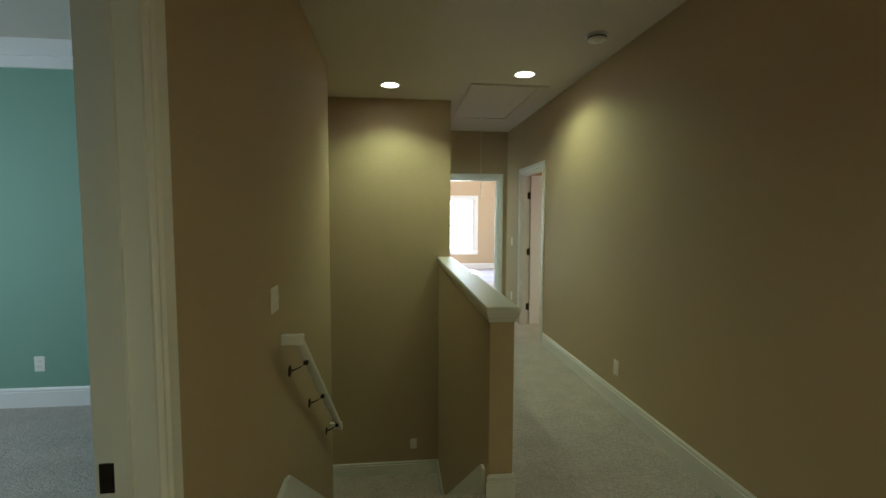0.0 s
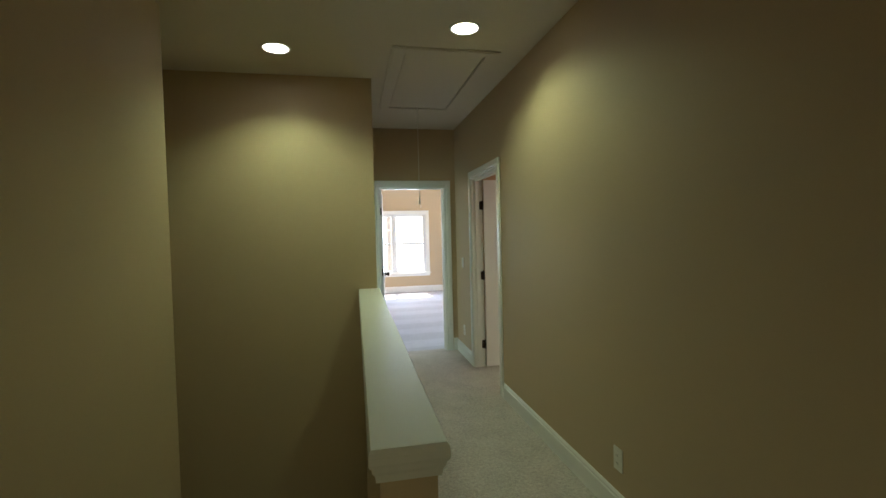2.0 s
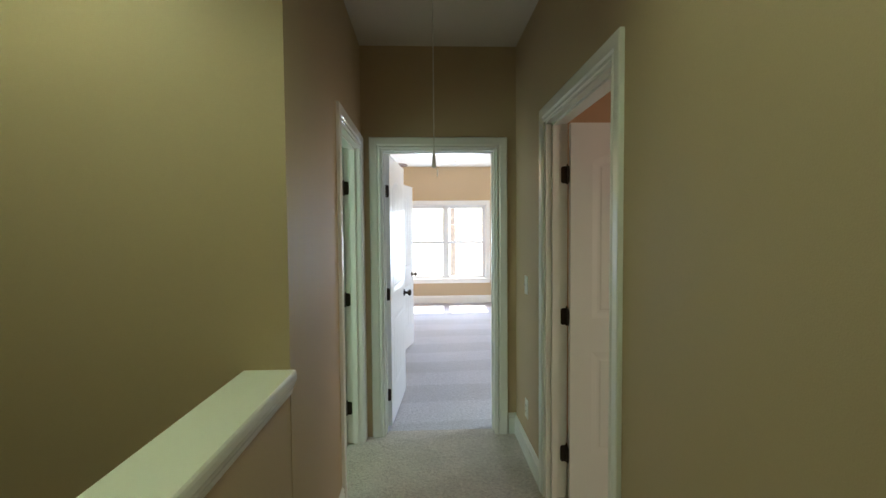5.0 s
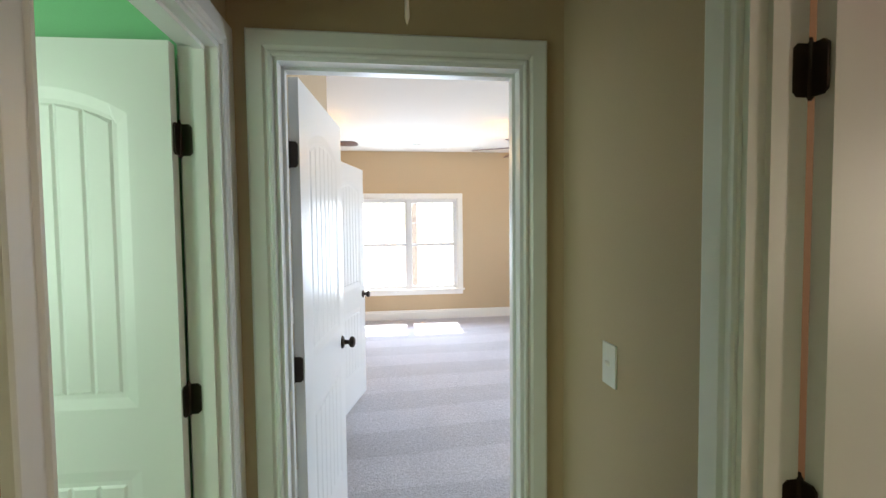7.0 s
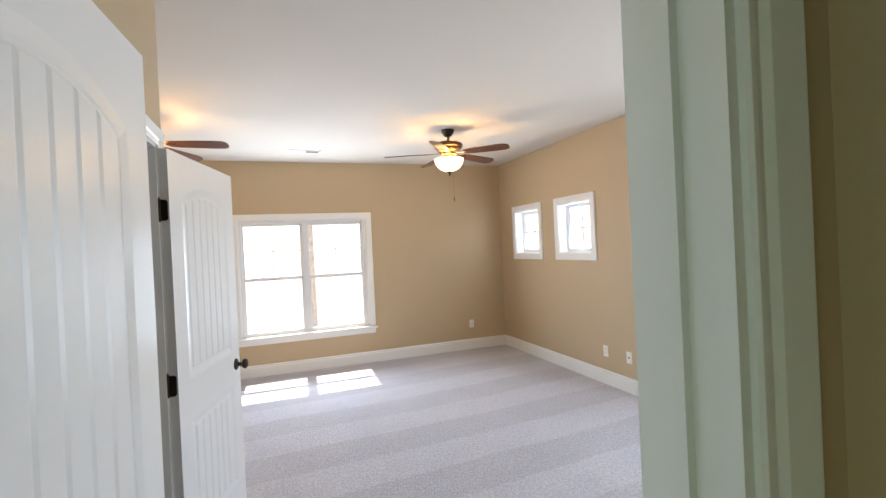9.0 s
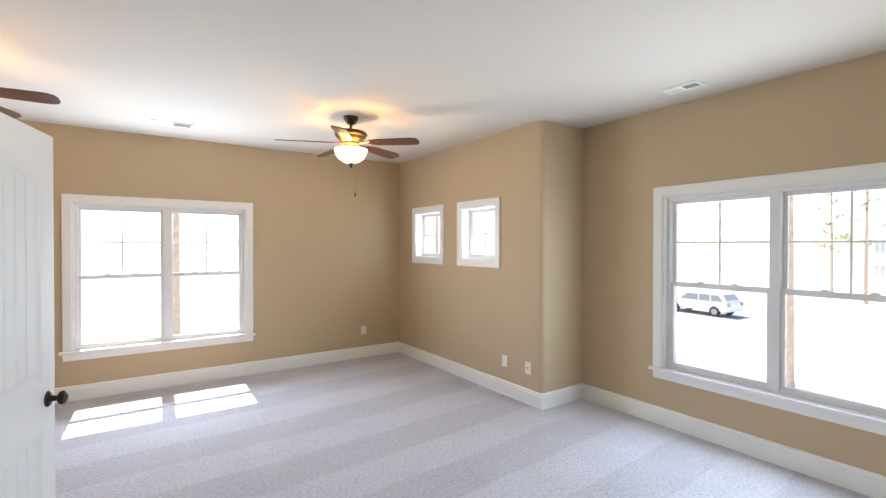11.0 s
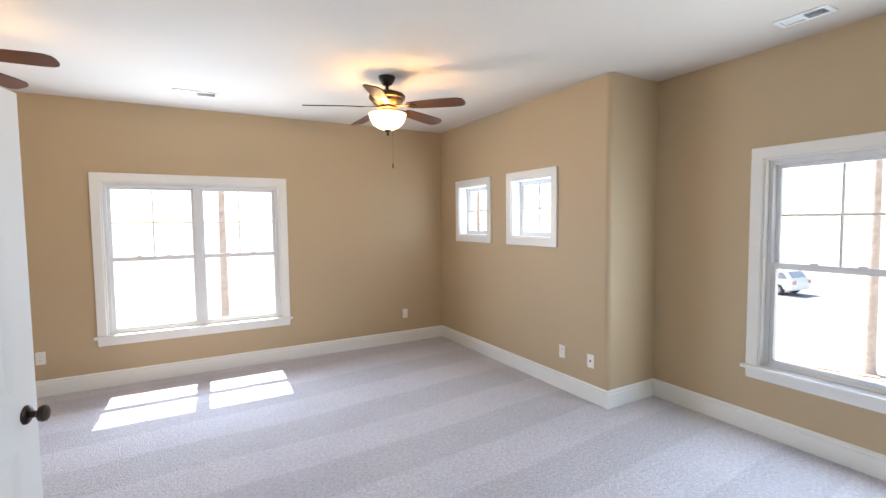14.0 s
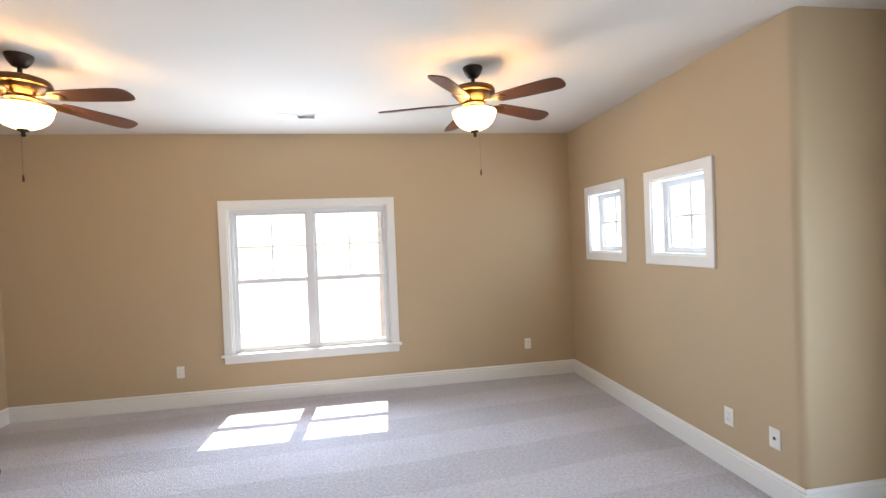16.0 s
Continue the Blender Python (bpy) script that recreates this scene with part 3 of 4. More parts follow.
# ---------------------------------------------------------------- windows


def sash(g, x0, x1, z0, z1, y, t=0.03, rail=0.026):
    g.box(x0, y, z0, x0 + rail, y + t, z1, 0.003)
    g.box(x1 - rail, y, z0, x1, y + t, z1, 0.003)
    g.box(x0 + rail, y, z0, x1 - rail, y + t, z0 + rail, 0.003)
    g.box(x0 + rail, y, z1 - rail, x1 - rail, y + t, z1, 0.003)


def pane(parent, x0, x1, z0, z1, y):
    g = Mesh()
    g.box(x0, y, z0, x1, y + 0.005, z1)
    ob = g.done("pane", GLASS, parent)
    ob.visible_shadow = False
    return ob


def twin_window(name, m, w, h, label):
    """Two double-hung units side by side; local x along the wall, y outwards, origin at the opening's lower left."""
    ob = empty(name, m, label, "window", kind="structure")
    casing(ob, w, h, 0.012, flat=True)
    g = Mesh()   # stool and apron
    g.box(-0.103, -0.045, -0.014, w + 0.103, 0.0510, 0.012, 0.006)
    g.done("stool", TRIM, ob)
    g = Mesh()
    g.prism([(-0.078, -0.014), (w + 0.078, -0.014), (w + 0.072, -0.082), (-0.072, -0.082)], Matrix(((1, 0, 0, 0), (0, 0, 1, -0.018), (0, 1, 0, 0), (0, 0, 0, 1))), 0.017)
    g.done("apron", TRIM, ob)
    g = Mesh()   # reveal and frame
    g.box(-0.001, -0.002, 0.012, 0.012, 0.16, h)
    g.box(w - 0.012, -0.002, 0.012, w + 0.001, 0.16, h)
    g.box(0.012, -0.002, h - 0.012, w - 0.012, 0.16, h + 0.001)
    g.done("reveal", TRIM, ob)
    g = Mesh()
    c = w / 2
    g.box(0.012, 0.0480, 0.012, 0.04, 0.158, h - 0.012, 0.003)
    g.box(w - 0.04, 0.0480, 0.012, w - 0.012, 0.158, h - 0.012, 0.003)
    g.box(c - 0.03, 0.0420, 0.012, c + 0.03, 0.158, h - 0.012, 0.003)
    for a, b in ((0.04, c - 0.03), (c + 0.03, w - 0.04)):
        g.box(a, 0.0510, h - 0.045, b, 0.158, h - 0.012, 0.003)
        g.box(a, 0.0510, 0.012, b, 0.158, 0.035, 0.003)
    g.done("frame", VINYL, ob)
    zm = 0.742
    for a, b in ((0.041, c - 0.031), (c + 0.031, w - 0.041)):
        g = Mesh()
        sash(g, a, b, 0.036, zm + 0.02, 0.0560)
        g.box(a + 0.026, 0.0575, zm - 0.022, b - 0.026, 0.0845, zm - 0.005, 0.003)
        for u in (0.33, 0.67):      # sash locks
            xl = a + (b - a) * u
            g.box(xl - 0.022, 0.0580, zm + 0.02, xl + 0.022, 0.0810, zm + 0.032, 0.004)
        g.done("sash", VINYL, ob)
        g = Mesh()
        sash(g, a, b, zm - 0.02, h - 0.046, 0.0940)
        g.done("sash", VINYL, ob)
        g = Mesh()
        xm, zz = (a + b) / 2, (zm + h - 0.046) / 2
        g.box(xm - 0.007, 0.1020, zm + 0.01, xm + 0.007, 0.1160, h - 0.076, 0.002)
        g.box(a + 0.025, 0.1025, zz - 0.007, b - 0.025, 0.1155, zz + 0.007, 0.002)
        g.done("muntin", VINYL, ob)
        pane(ob, a + 0.027, b - 0.027, 0.063, zm - 0.023, 0.0680)
        pane(ob, a + 0.027, b - 0.027, zm + 0.007, h - 0.073, 0.1060)
    return ob


def small_window(name, m, w, h, label):
    ob = empty(name, m, label, "window", group="small square windows", kind="structure")
    casing(ob, w, h, 0.0, closed=True, flat=True)
    g = Mesh()
    g.box(-0.001, -0.002, -0.001, 0.012, 0.165, h + 0.001)
    g.box(w - 0.012, -0.002, -0.001, w + 0.001, 0.165, h + 0.001)
    g.box(0.012, -0.002, h - 0.012, w - 0.012, 0.165, h + 0.001)
    g.box(0.012, -0.002, -0.001, w - 0.012, 0.165, 0.012)
    g.done("reveal", TRIM, ob)
    g = Mesh()
    sash(g, 0.0125, w - 0.0125, 0.0125, h - 0.0125, 0.100, 0.036, 0.02)
    sash(g, 0.033, w - 0.033, 0.033, h - 0.033, 0.104, 0.028, 0.022)
    g.done("sash", VINYL, ob)
    g = Mesh()
    g.box(w / 2 - 0.009, 0.112, 0.055, w / 2 + 0.009, 0.124, h - 0.055, 0.002)
    g.box(0.055, 0.1125, h / 2 - 0.009, w - 0.055, 0.1235, h / 2 + 0.009, 0.002)
    g.done("muntin", VINYL, ob)
    pane(ob, 0.056, w - 0.056, 0.056, h - 0.056, 0.118)
    return ob


twin_window("window_1", pose(W1[0], 12.91, W1[2]), W1[1] - W1[0], W1[3] - W1[2], "white twin double-hung window with a painted sill")
twin_window("window_2", pose(3.261, W2[1], W2[2], 0, 0, -90), W2[1] - W2[0], W2[3] - W2[2], "white twin double-hung window with a painted sill")
for k, s in enumerate((S1, S2)):
    small_window("window_%d" % (k + 3), pose(2.672, s[1], s[2], 0, 0, -90), s[1] - s[0], s[3] - s[2], "small square white-framed window high in the wall")

# ---------------------------------------------------------------- plates on the walls


def plate(name, m, label, kind, gangs=1):
    """A cover plate; local x along the wall, -y out of it, centred."""
    w, h = 0.072 + 0.046 * (gangs - 1), 0.117
    ob = empty(name, m, label, "outlet" if kind == "outlet" else "switch", group="wall outlets" if kind == "outlet" else "light switches")
    g = Mesh()
    g.box(-w / 2, -0.006, -h / 2, w / 2, 0.0, h / 2, 0.0025)
    g.done("cover", PLATE, ob)
    for k in range(gangs):
        x = (k - (gangs - 1) / 2) * 0.046
        if kind == "outlet":
            for z in (-0.02, 0.02):
                Mesh().box(x - 0.016, -0.0085, z - 0.014, x + 0.016, -0.005, z + 0.014, 0.004).done("socket", PLATE, ob)
            for z in (-0.02, 0.02):
                for dx in (-0.008, 0.006):
                    Mesh().box(x + dx, -0.0092, z - 0.003, x + dx + 0.002, -0.008, z + 0.006).done("slot", SLOT, ob)
        elif kind == "switch":
            g = Mesh()
            g.box(x - 0.006, -0.0065, -0.013, x + 0.006, -0.0055, 0.013)
            g.prism([(-0.005, -0.008), (-0.018, 0.006), (-0.018, 0.012), (-0.005, 0.008)], Matrix(((0, 0, 1, x - 0.004), (1, 0, 0, 0), (0, 1, 0, 0), (0, 0, 0, 1))), 0.008)
            g.done("toggle", PLATE, ob)
        else:
            g = Mesh()
            g.box(x - 0.008, -0.009, -0.008, x + 0.008, -0.005, 0.008, 0.002)
            g.done("jack", SLOT, ob)
    return ob


OUT = "white plastic wall outlet above the baseboard"
plate("wall_outlet", pose(0, 3.517, 0.304, 0, 0, -90), OUT, "outlet")
plate("wall_outlet", pose(0, 6.657, 0.316, 0, 0, -90), OUT, "outlet")
plate("wall_outlet", pose(-1.50, 5.273, -1.13), OUT, "outlet")
plate("wall_outlet", pose(-1.53, 12.91, 0.355), OUT, "outlet")
plate("wall_outlet", pose(2.111, 12.91, 0.374), OUT, "outlet")
plate("wall_outlet", pose(2.672, 10.63, 0.353, 0, 0, -90), OUT, "outlet")
plate("cable_outlet", pose(2.672, 10.29, 0.353, 0, 0, -90), "white plastic cable jack plate above the baseboard", "jack")
plate("wall_outlet", pose(-4.41, 3.95, 0.335), OUT, "outlet")
plate("wall_outlet", pose(-1.03, 7.62, 0.33, 0, 0, 90), OUT, "outlet")
plate("light_switch", pose(0, 6.668, 1.113, 0, 0, -90), "white toggle light switch on the beige wall", "switch")
plate("light_switch", pose(-2.27, 2.39, 1.083, 0, 0, 90), "white double light switch above the handrail", "switch", 2)
plate("light_switch", pose(-1.03, 7.56, 1.13, 0, 0, 90), "white toggle light switch behind the open door", "switch")

# ---------------------------------------------------------------- ceiling fixtures


def can_light(x, y):
    ob = empty("recessed_light", pose(x, y, H), "round recessed ceiling downlight, switched on", "ceiling light", group="recessed lights")
    Mesh().lathe([(0.082, 0.0), (0.098, 0.0), (0.098, -0.004), (0.092, -0.008), (0.082, -0.006), (0.080, 0.0)]).done("trim_ring", TRIM, ob, smooth=True)
    Mesh().lathe([(0, -0.0035), (0.081, -0.0035), (0.081, -0.0005), (0, -0.0005)]).done("lens", LENS, ob)


can_light(-1.742, 4.75)
can_light(-0.547, 4.278)
# unseen fitting for the third, inferred downlight
can_light(-1.1, -0.55)

det = empty("smoke_detector", pose(-0.296, 3.37, H), "round white smoke detector on the hallway ceiling", "smoke detector")
Mesh().lathe([(0, 0), (0.074, 0), (0.074, -0.012), (0.066, -0.016), (0.062, -0.036), (0.05, -0.044), (0, -0.046)]).done("body", PLATE, det, smooth=True)
Mesh().lathe([(0.064, -0.019), (0.0665, -0.019), (0.0655, -0.027), (0.063, -0.027)]).done("grille", SLOT, det)
Mesh().lathe([(0, -0.0445), (0.01, -0.0455), (0.009, -0.049), (0, -0.0495)]).done("button", PLATE, det)

hatch = empty("attic_hatch", pose(-0.585, 5.38, H), "white panelled attic hatch flush in the ceiling", "attic hatch", kind="structure")
g = Mesh()
for d0, d1, t in ((0.0, 0.014, 0.010), (0.014, 0.085, 0.014), (0.085, 0.095, 0.010)):
    a, b = 0.385 - d0, 0.78 - d0
    c, d = 0.385 - d1, 0.78 - d1
    g.box(-a, -b, -t, -c, b, -0.0005)
    g.box(c, -b, -t, a, b, -0.0005)
    g.box(-c, -b, -t, c, -d, -0.0005)
    g.box(-c, d, -t, c, b, -0.0005)
g.done("moulding", CEILING, hatch)
Mesh().box(-0.286, -0.681, -0.006, 0.286, 0.681, -0.0005).done("panel", CEILING, hatch)

pull = empty("pull_cord", pose(-0.60, 6.0, H - 0.006), "white attic pull cord hanging from the hatch", "cord")
Mesh().lathe([(0, 0), (0.0028, 0), (0.0028, -0.93), (0, -0.93)], steps=8).done("cord", CORD, pull)
Mesh().lathe([(0, -0.90), (0.006, -0.905), (0.011, -0.95), (0.0115, -0.965), (0.006, -0.97), (0, -0.97)], steps=14).done("bell", PLATE, pull, smooth=True)
Mesh().lathe([(0, -0.968), (0.002, -0.97), (0.003, -1.0), (0.0, -1.01)], pose(0, 0, 0, 2, -1, 0), steps=8).done("cord_tail", CORD, pull)


def vent(m, label, w=0.36, d=0.16):
    ob = empty("ceiling_vent", m, label, "vent", group="ceiling vents")
    g = Mesh()
    for a in ((-w / 2, -d / 2, w / 2, -d / 2 + 0.025), (-w / 2, d / 2 - 0.025, w / 2, d / 2), (-w / 2, -d / 2 + 0.025, -w / 2 + 0.025, d / 2 - 0.025), (w / 2 - 0.025, -d / 2 + 0.025, w / 2, d / 2 - 0.025), (-0.008, -d / 2 + 0.025, 0.008, d / 2 - 0.025)):
        g.box(a[0], a[1], -0.008, a[2], a[3], -0.0005)
    g.done("frame", TRIM, ob)
    for k in range(int((d - 0.052) / 0.012)):
        y = -d / 2 + 0.032 + k * 0.012
        for s in (-1, 1):
            g = Mesh()
            x0 = 0.01 if s > 0 else -w / 2 + 0.026
            g.prism([(0, 0), (0.010, 0.005 * s), (0.010, 0.0062 * s), (0, 0.0012 * s)], Matrix(((0, 0, 1, x0), (1, 0, 0, y), (0, 1, 0, -0.0045), (0, 0, 0, 1))), w / 2 - 0.036)
            g.done("slat", TRIM, ob)
    Mesh().box(-w / 2 + 0.02, -d / 2 + 0.02, -0.0015, w / 2 - 0.02, d / 2 - 0.02, -0.0004).done("duct", METAL, ob)


vent(pose(-0.2, 12.25, H), "white louvred supply vent in the bedroom ceiling")
vent(pose(2.88, 8.90, H, 0, 0, 90), "white louvred supply vent in the bedroom ceiling", 0.27, 0.14)

# ---------------------------------------------------------------- ceiling fans


def fan(x, y, phase):
    ob = empty("ceiling_fan", pose(x, y, H), "bronze ceiling fan with walnut blades and lit glass bowl", "ceiling fan", group="bedroom ceiling fans")
    Mesh().lathe([(0, 0), (0.068, 0), (0.068, -0.012), (0.058, -0.035), (0.036, -0.066), (0.022, -0.072), (0, -0.072)]).done("canopy", BRONZE, ob, smooth=True)
    Mesh().lathe([(0, -0.07), (0.0125, -0.07), (0.0125, -0.135), (0, -0.135)], steps=14).done("downrod", BRONZE, ob, smooth=True)
    Mesh().lathe([(0, -0.11), (0.03, -0.112), (0.045, -0.122), (0.105, -0.130), (0.138, -0.143), (0.148, -0.160), (0.146, -0.178), (0.132, -0.184),
                  (0.130, -0.192), (0.112, -0.214), (0.085, -0.234), (0.062, -0.244), (0, -0.244)], steps=36).done("motor_housing", BRASS, ob, smooth=True)
    Mesh().lathe([(0, -0.243), (0.075, -0.243), (0.078, -0.252), (0.060, -0.262), (0.052, -0.290), (0.030, -0.300), (0.008, -0.306), (0.008, -0.430), (0, -0.430)], steps=36).done("light_fitter", BRASS, ob, smooth=True)
    bowl = Mesh().lathe([(0.150, -0.298), (0.152, -0.302), (0.146, -0.318), (0.138, -0.348), (0.118, -0.380), (0.086, -0.406), (0.045, -0.424), (0.012, -0.430), (0.0, -0.430)], steps=36).done("bowl", BOWL, ob, smooth=True)
    bowl.visible_shadow = False
    Mesh().lathe([(0, -0.424), (0.03, -0.426), (0.027, -0.436), (0.012, -0.442), (0.009, -0.452), (0.014, -0.458), (0.008, -0.468), (0, -0.472)], steps=18).done("finial", BRONZE, ob, smooth=True)
    for k in range(5):
        m = pose(0, 0, 0, 0, 0, phase + 72 * k)
        g = Mesh()
        g.prism([(0.07, -0.012), (0.15, -0.010), (0.18, -0.028), (0.235, -0.034), (0.26, -0.015), (0.26, 0.015), (0.235, 0.034), (0.18, 0.028), (0.15, 0.010), (0.07, 0.012)],
                m @ pose(0, 0, -0.238) @ pose(0, 0, 0, -10, 4, 0), 0.006)
        g.done("blade_iron", BRASS, ob)
        g = Mesh()
        half = [(0.19, 0.046), (0.26, 0.056), (0.42, 0.064), (0.56, 0.068), (0.62, 0.064), (0.650, 0.048), (0.662, 0.020)]
        g.prism(half + [(a, -b) for a, b in reversed(half)], pose(0, 0, 0), 0.007)
        g.done("blade", WALNUT, ob, m=m @ pose(0, 0, -0.243) @ pose(0, 0, 0, -13, 2, 0))
    for dx, dy, ln in ((0.02, -0.05, 0.42),):
        g = Mesh()
        g.lathe([(0, -0.28), (0.0006, -0.28), (0.0006, -0.28 - ln), (0, -0.28 - ln)], pose(dx, dy, 0), 6)
        g.done("pull_chain", BRASS, ob)
        g = Mesh()
        g.lathe([(0, -0.275 - ln), (0.004, -0.28 - ln), (0.006, -0.30 - ln), (0.005, -0.318 - ln), (0, -0.32 - ln)], pose(dx, dy, 0), 10)
        g.done("chain_fob", WALNUT, ob, smooth=True)
    lamp("fan_bulb", "POINT", pose(x, y, H - 0.335), 5.4, (1.0, 0.62, 0.27), radius=0.06)


fan(1.146, 11.05, 22)
fan(-1.549, 11.0, -12)

# ---------------------------------------------------------------- outdoors
GROUND = -3.15
LAWN = material("pale_sandy_yard", (0.42, 0.38, 0.30), 0.95, spread=0.3, scale=0.25, fine=0.5, fine_scale=6)
ROAD = material("pale_asphalt", (0.22, 0.22, 0.22), 0.9, spread=0.1, scale=0.5, fine=0.4, fine_scale=20)
BARK = material("pine_bark", (0.50, 0.40, 0.33), 0.9, spread=0.45, scale=6, bump=0.8, bump_scale=9)
LEAF = material("pine_needles", (0.08, 0.11, 0.04), 0.7, spread=0.4, scale=2)
SIDING = material("pale_house_siding", (0.78, 0.76, 0.72), 0.7, spread=0.05, scale=2)
SHINGLE = material("grey_shingle_roof", (0.42, 0.41, 0.40), 0.9, spread=0.3, scale=4)
CARPAINT = material("white_car_paint", (0.75, 0.75, 0.74), 0.25, spread=0.02)
DARKGLASS = material("dark_car_glass", (0.26, 0.27, 0.28), 0.08)
# house panes given a pale base colour to stand for sky glare
PALEGLASS = material("sky_painted_house_glass", (0.45, 0.47, 0.5), 0.1)
TAIL = material("red_tail_light", (0.55, 0.30, 0.28), 0.2)
RUBBER = material("tyre_rubber", (0.03, 0.03, 0.03), 0.8)

slab("ground", [(-900, -900, GROUND - 0.5, 900, 900, GROUND)], LAWN, "pale sandy yard in bright sun", "ground")
slab("road", [(29, -300, GROUND - 0.02, 36, 300, GROUND + 0.01)], ROAD, "pale asphalt street beyond the yard", "road")

STRAW = material("brown_pine_straw", (0.32, 0.24, 0.18), 0.95, spread=0.35, scale=3, fine=0.5, fine_scale=40)
rnd = random.Random(5)
for sx, sy, sr in ((17.2, 13.0, 0.28), (16.9, 13.9, 0.24), (16.9, 12.2, 0.26)):
    ring = [(sx + math.cos(k * 0.4488) * sr * rnd.uniform(0.7, 1.3), sy + 1.5 * math.sin(k * 0.4488) * sr * rnd.uniform(0.7, 1.3)) for k in range(14)]
    tagged(Mesh().prism(ring, pose(0, 0, GROUND), 0.03).done("ground_straw", STRAW), "brown pine straw scattered on the yard", "pine straw", kind="stuff")


def pine(x, y, h, seed, r=0.2, crown=0.26):
    rnd = random.Random(seed)
    ob = empty("pine_tree", pose(x, y, GROUND), "tall pine with a bare trunk and loose green crown", "tree", group="pines in the yard")
    g = Mesh()
    bx, by = rnd.uniform(-.3, .3), rnd.uniform(-.3, .3)
    ring = [(math.cos(a), math.sin(a)) for a in [k * 6.2832 / 10 for k in range(10)]]
    lv = [0, 0.3, 1.2, 3, 5, 8, h * .7, h]
    g.sweep([[Vector((bx * (z / h) ** 2 + c * rr, by * (z / h) ** 2 + s * rr, z)) for z, rr in ((z, r * (1.25 if z < .2 else 1) * (1 - .85 * z / h)) for z in lv)] for c, s in ring])
    limbs = []
    for k in range(16):
        z = h * (crown + (0.98 - crown) * k / 16)
        a = k * 2.4 + rnd.uniform(-.4, .4)
        ln = (1 - (z / h - crown) * 1.1) * rnd.uniform(1.2, 2.2)
        tip = Vector((bx * (z / h) ** 2 + math.cos(a) * ln, by * (z / h) ** 2 + math.sin(a) * ln, z + rnd.uniform(0, .5)))
        root = Vector((bx * (z / h) ** 2, by * (z / h) ** 2, z))
        g.sweep([[root + Vector((c * .04, 0, s * .04)), tip + Vector((c * .012, 0, s * .012))] for c, s in ring[::2]])
        limbs.append((root, tip))
    g.done("trunk", BARK, ob, smooth=True)
    bm = bmesh.new()
    for root, tip in limbs:
        for q in range(34):
            c = root.lerp(tip, rnd.uniform(.35, 1.1)) + Vector((rnd.gauss(0, .22), rnd.gauss(0, .22), rnd.gauss(0.05, .16)))
            for s in range(3):
                d = Vector((rnd.gauss(0, 1), rnd.gauss(0, 1), rnd.gauss(0.3, .8))).normalized() * rnd.uniform(.12, .24)
                n = d.cross(Vector((rnd.gauss(0, 1), rnd.gauss(0, 1), rnd.gauss(0, 1)))).normalized() * .035
                bm.faces.new([bm.verts.new(c - n), bm.verts.new(c + n), bm.verts.new(c + d)])
    me = bpy.data.meshes.new("needles")
    bm.to_mesh(me)
    bm.free()
    me.materials.append(LEAF)
    o = new("needles", me)
    o.parent = ob
    tagged(o, kind="stuff")


def house(m, w, d, h, label):
    ob = empty("house", m, label, "house", group="houses across the street")
    Mesh().box(-w / 2, -d / 2, 0, w / 2, d / 2, h).done("wall", SIDING, ob)
    g = Mesh()
    g.prism([(-d / 2 - .4, h), (d / 2 + .4, h), (0, h + d * .38)], Matrix(((0, 0, 1, -w / 2 - .4), (1, 0, 0, 0), (0, 1, 0, 0), (0, 0, 0, 1))), w + .8)
    g.done("roof", SHINGLE, ob)
    for s in (-1, 1):
        for z in (1.0, 3.8):
            for k in range(4):
                x = -w / 2 + w * (k + .5) / 4
                Mesh().box(x - .5, s * d / 2 - .03, z, x + .5, s * d / 2 + .03, z + 1.4).done("window", PALEGLASS, ob)
                g = Mesh()
                y0, y1 = (d / 2 + .03, d / 2 + .06) if s > 0 else (-d / 2 - .06, -d / 2 - .03)
                g.box(x - .58, y0, z - .08, x - .5, y1, z + 1.48).box(x + .5, y0, z - .08, x + .58, y1, z + 1.48)
                g.box(x - .5, y0, z + 1.4, x + .5, y1, z + 1.48).box(x - .5, y0, z - .08, x + .5, y1, z).box(x - .03, y0, z, x + .03, y1, z + 1.4)
                g.done("window_frame", TRIM, ob)
    return ob


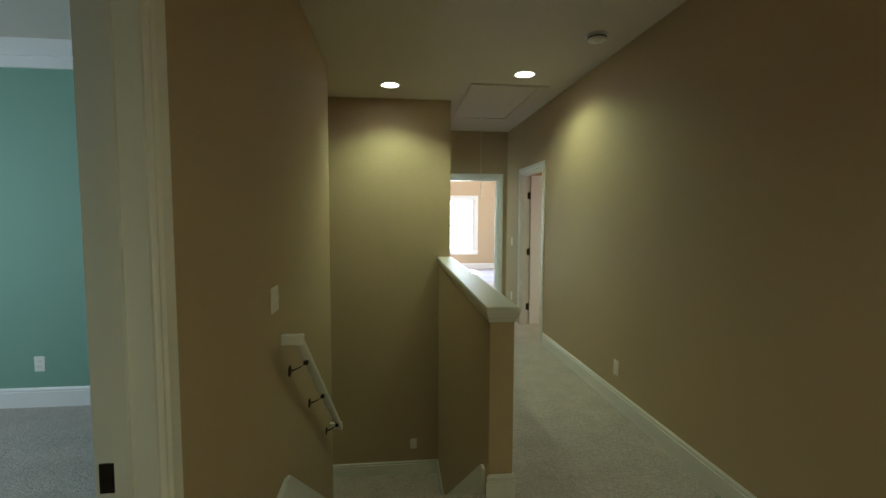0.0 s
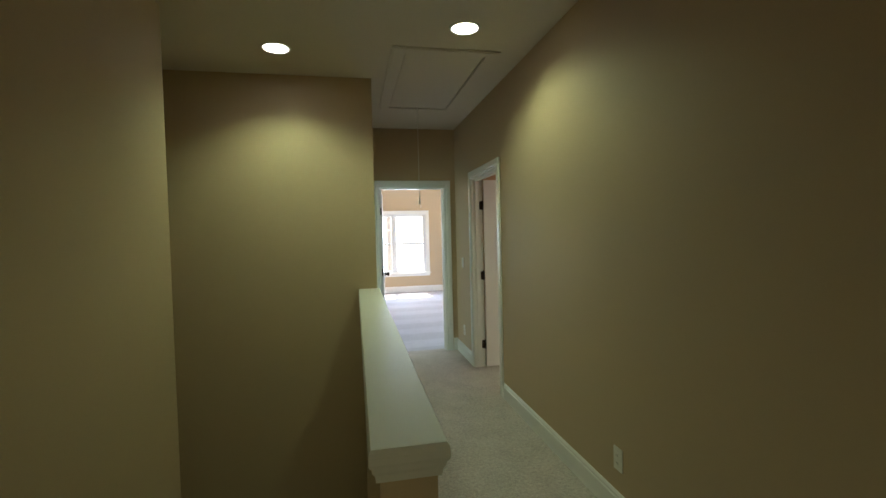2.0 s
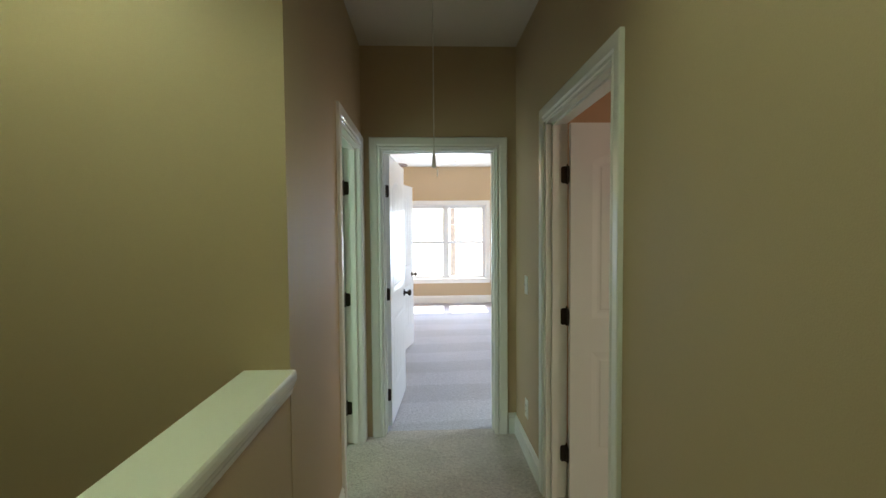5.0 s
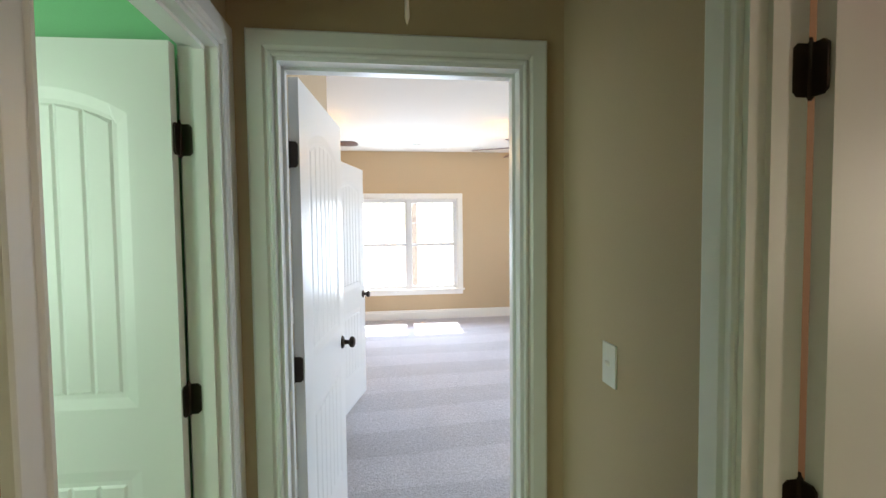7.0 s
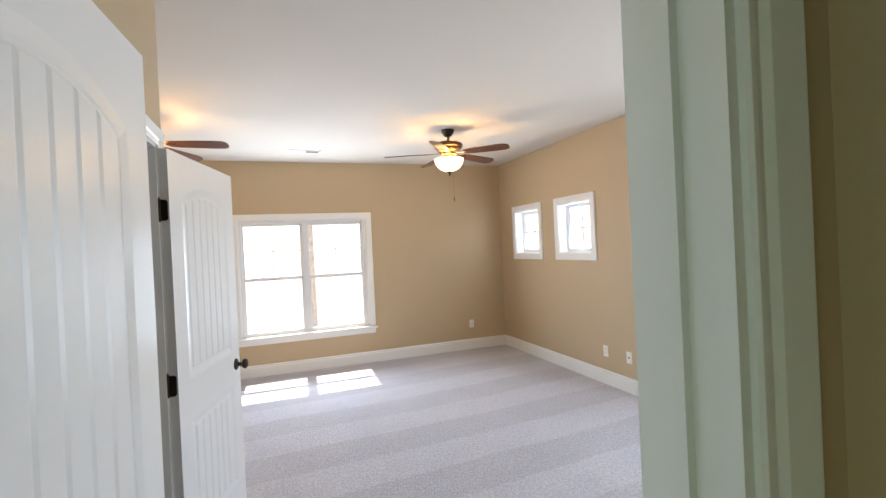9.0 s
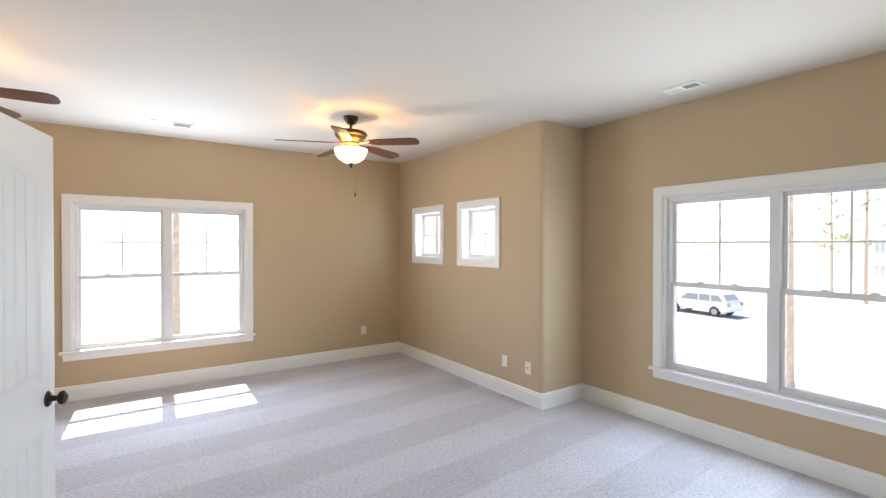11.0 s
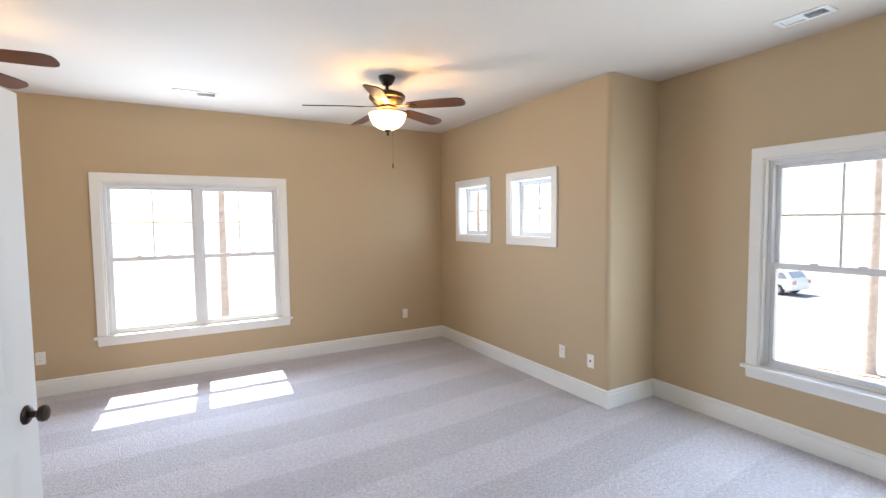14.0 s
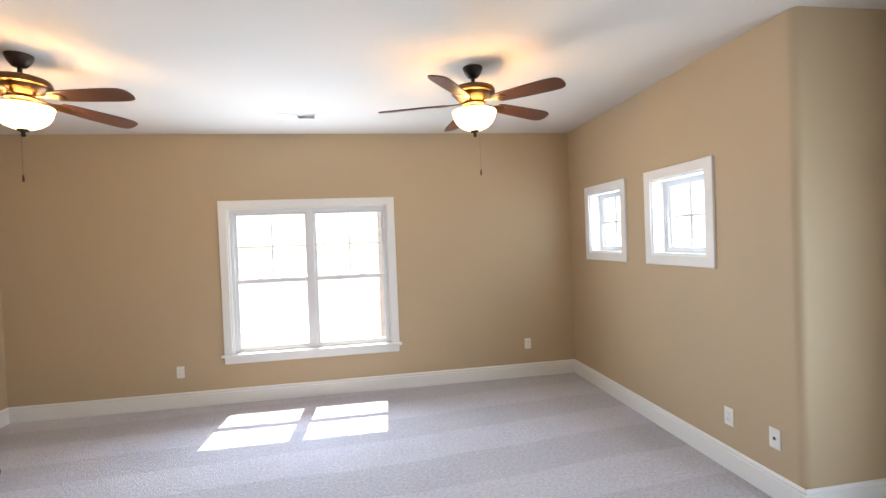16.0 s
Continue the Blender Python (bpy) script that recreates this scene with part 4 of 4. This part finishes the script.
def suv(m):
    ob = empty("parked_suv", m, "white estate car parked at the street", "car")
    side = [(-2.25, .35), (2.25, .35), (2.3, .6), (2.2, .85), (1.2, .98), (.55, 1.5), (-1.75, 1.52), (-2.15, 1.05), (-2.3, .7)]
    M = Matrix(((1, 0, 0, 0), (0, 0, 1, -.88), (0, 1, 0, 0), (0, 0, 0, 1)))
    g = Mesh().prism(side, M, 1.76)
    bmesh.ops.bevel(g.bm, geom=g.bm.edges[:], offset=.07, segments=2, affect="EDGES")
    g.done("body", CARPAINT, ob, smooth=True)
    for y in (-.89, .878):
        for poly in ([(.95, 1.0), (.5, 1.42), (-.3, 1.43), (-.3, 1.0)], [(-.38, 1.0), (-.38, 1.43), (-1.1, 1.43), (-1.1, 1.0)], [(-1.18, 1.0), (-1.18, 1.43), (-1.68, 1.42), (-1.95, 1.04)]):
            Mesh().prism(poly, Matrix(((1, 0, 0, 0), (0, 0, 1, y), (0, 1, 0, 0), (0, 0, 0, 1))), .012).done("side_window", DARKGLASS, ob)
    slope_m = Matrix(((-.4, .648, 0, -1.75), (0, 0, 1, -.66), (-.47, -.551, 0, 1.52), (0, 0, 0, 1)))
    Mesh().prism([(.16, -.012), (.9, -.012), (.9, -.03), (.16, -.03)], slope_m, 1.32).done("rear_window", DARKGLASS, ob)
    for y in (-.84, .66):
        Mesh().box(-2.33, y, .72, -2.2, y + .18, .98, .02).done("tail_light", TAIL, ob)
    for x in (-1.4, 1.4):
        for y in (-.8, .8):
            w = empty("wheel", pose(x, y, .34, 90, 0, 0))
            w.parent = ob
            Mesh().lathe([(.2, -.1), (.31, -.11), (.34, -.08), (.34, .08), (.31, .11), (.2, .1), (.2, -.1)]).done("tyre", RUBBER, w, smooth=True)
            Mesh().lathe([(0, -.09), (.2, -.1), (.21, 0), (.2, .1), (0, .09)]).done("rim", METAL, w, smooth=True)


suv(pose(32.0, 22.9, GROUND + 0.01, 0, 0, 84))
house(pose(75, 16, GROUND, 0, 0, 80), 14, 9, 5.6, "pale two-storey house across the street")
house(pose(13.0, 45, GROUND, 0, 0, 88), 11, 9, 5.0, "pale two-storey neighbour house behind the yard")
for k, (x, y, h) in enumerate(((0.8, 27.0, 17), (17.4, 13.0, 16), (24, 44, 17), (44, 14, 18), (46, 12.5, 15), (48, 18, 17), (53, 15, 16), (42, 32, 16), (50, 9, 17), (55, 22, 15))):
    pine(x, y, h, 10 + k, (0.16, 0.15)[k] if k < 2 else 0.2, 0.26 if k > 2 else 0.6)
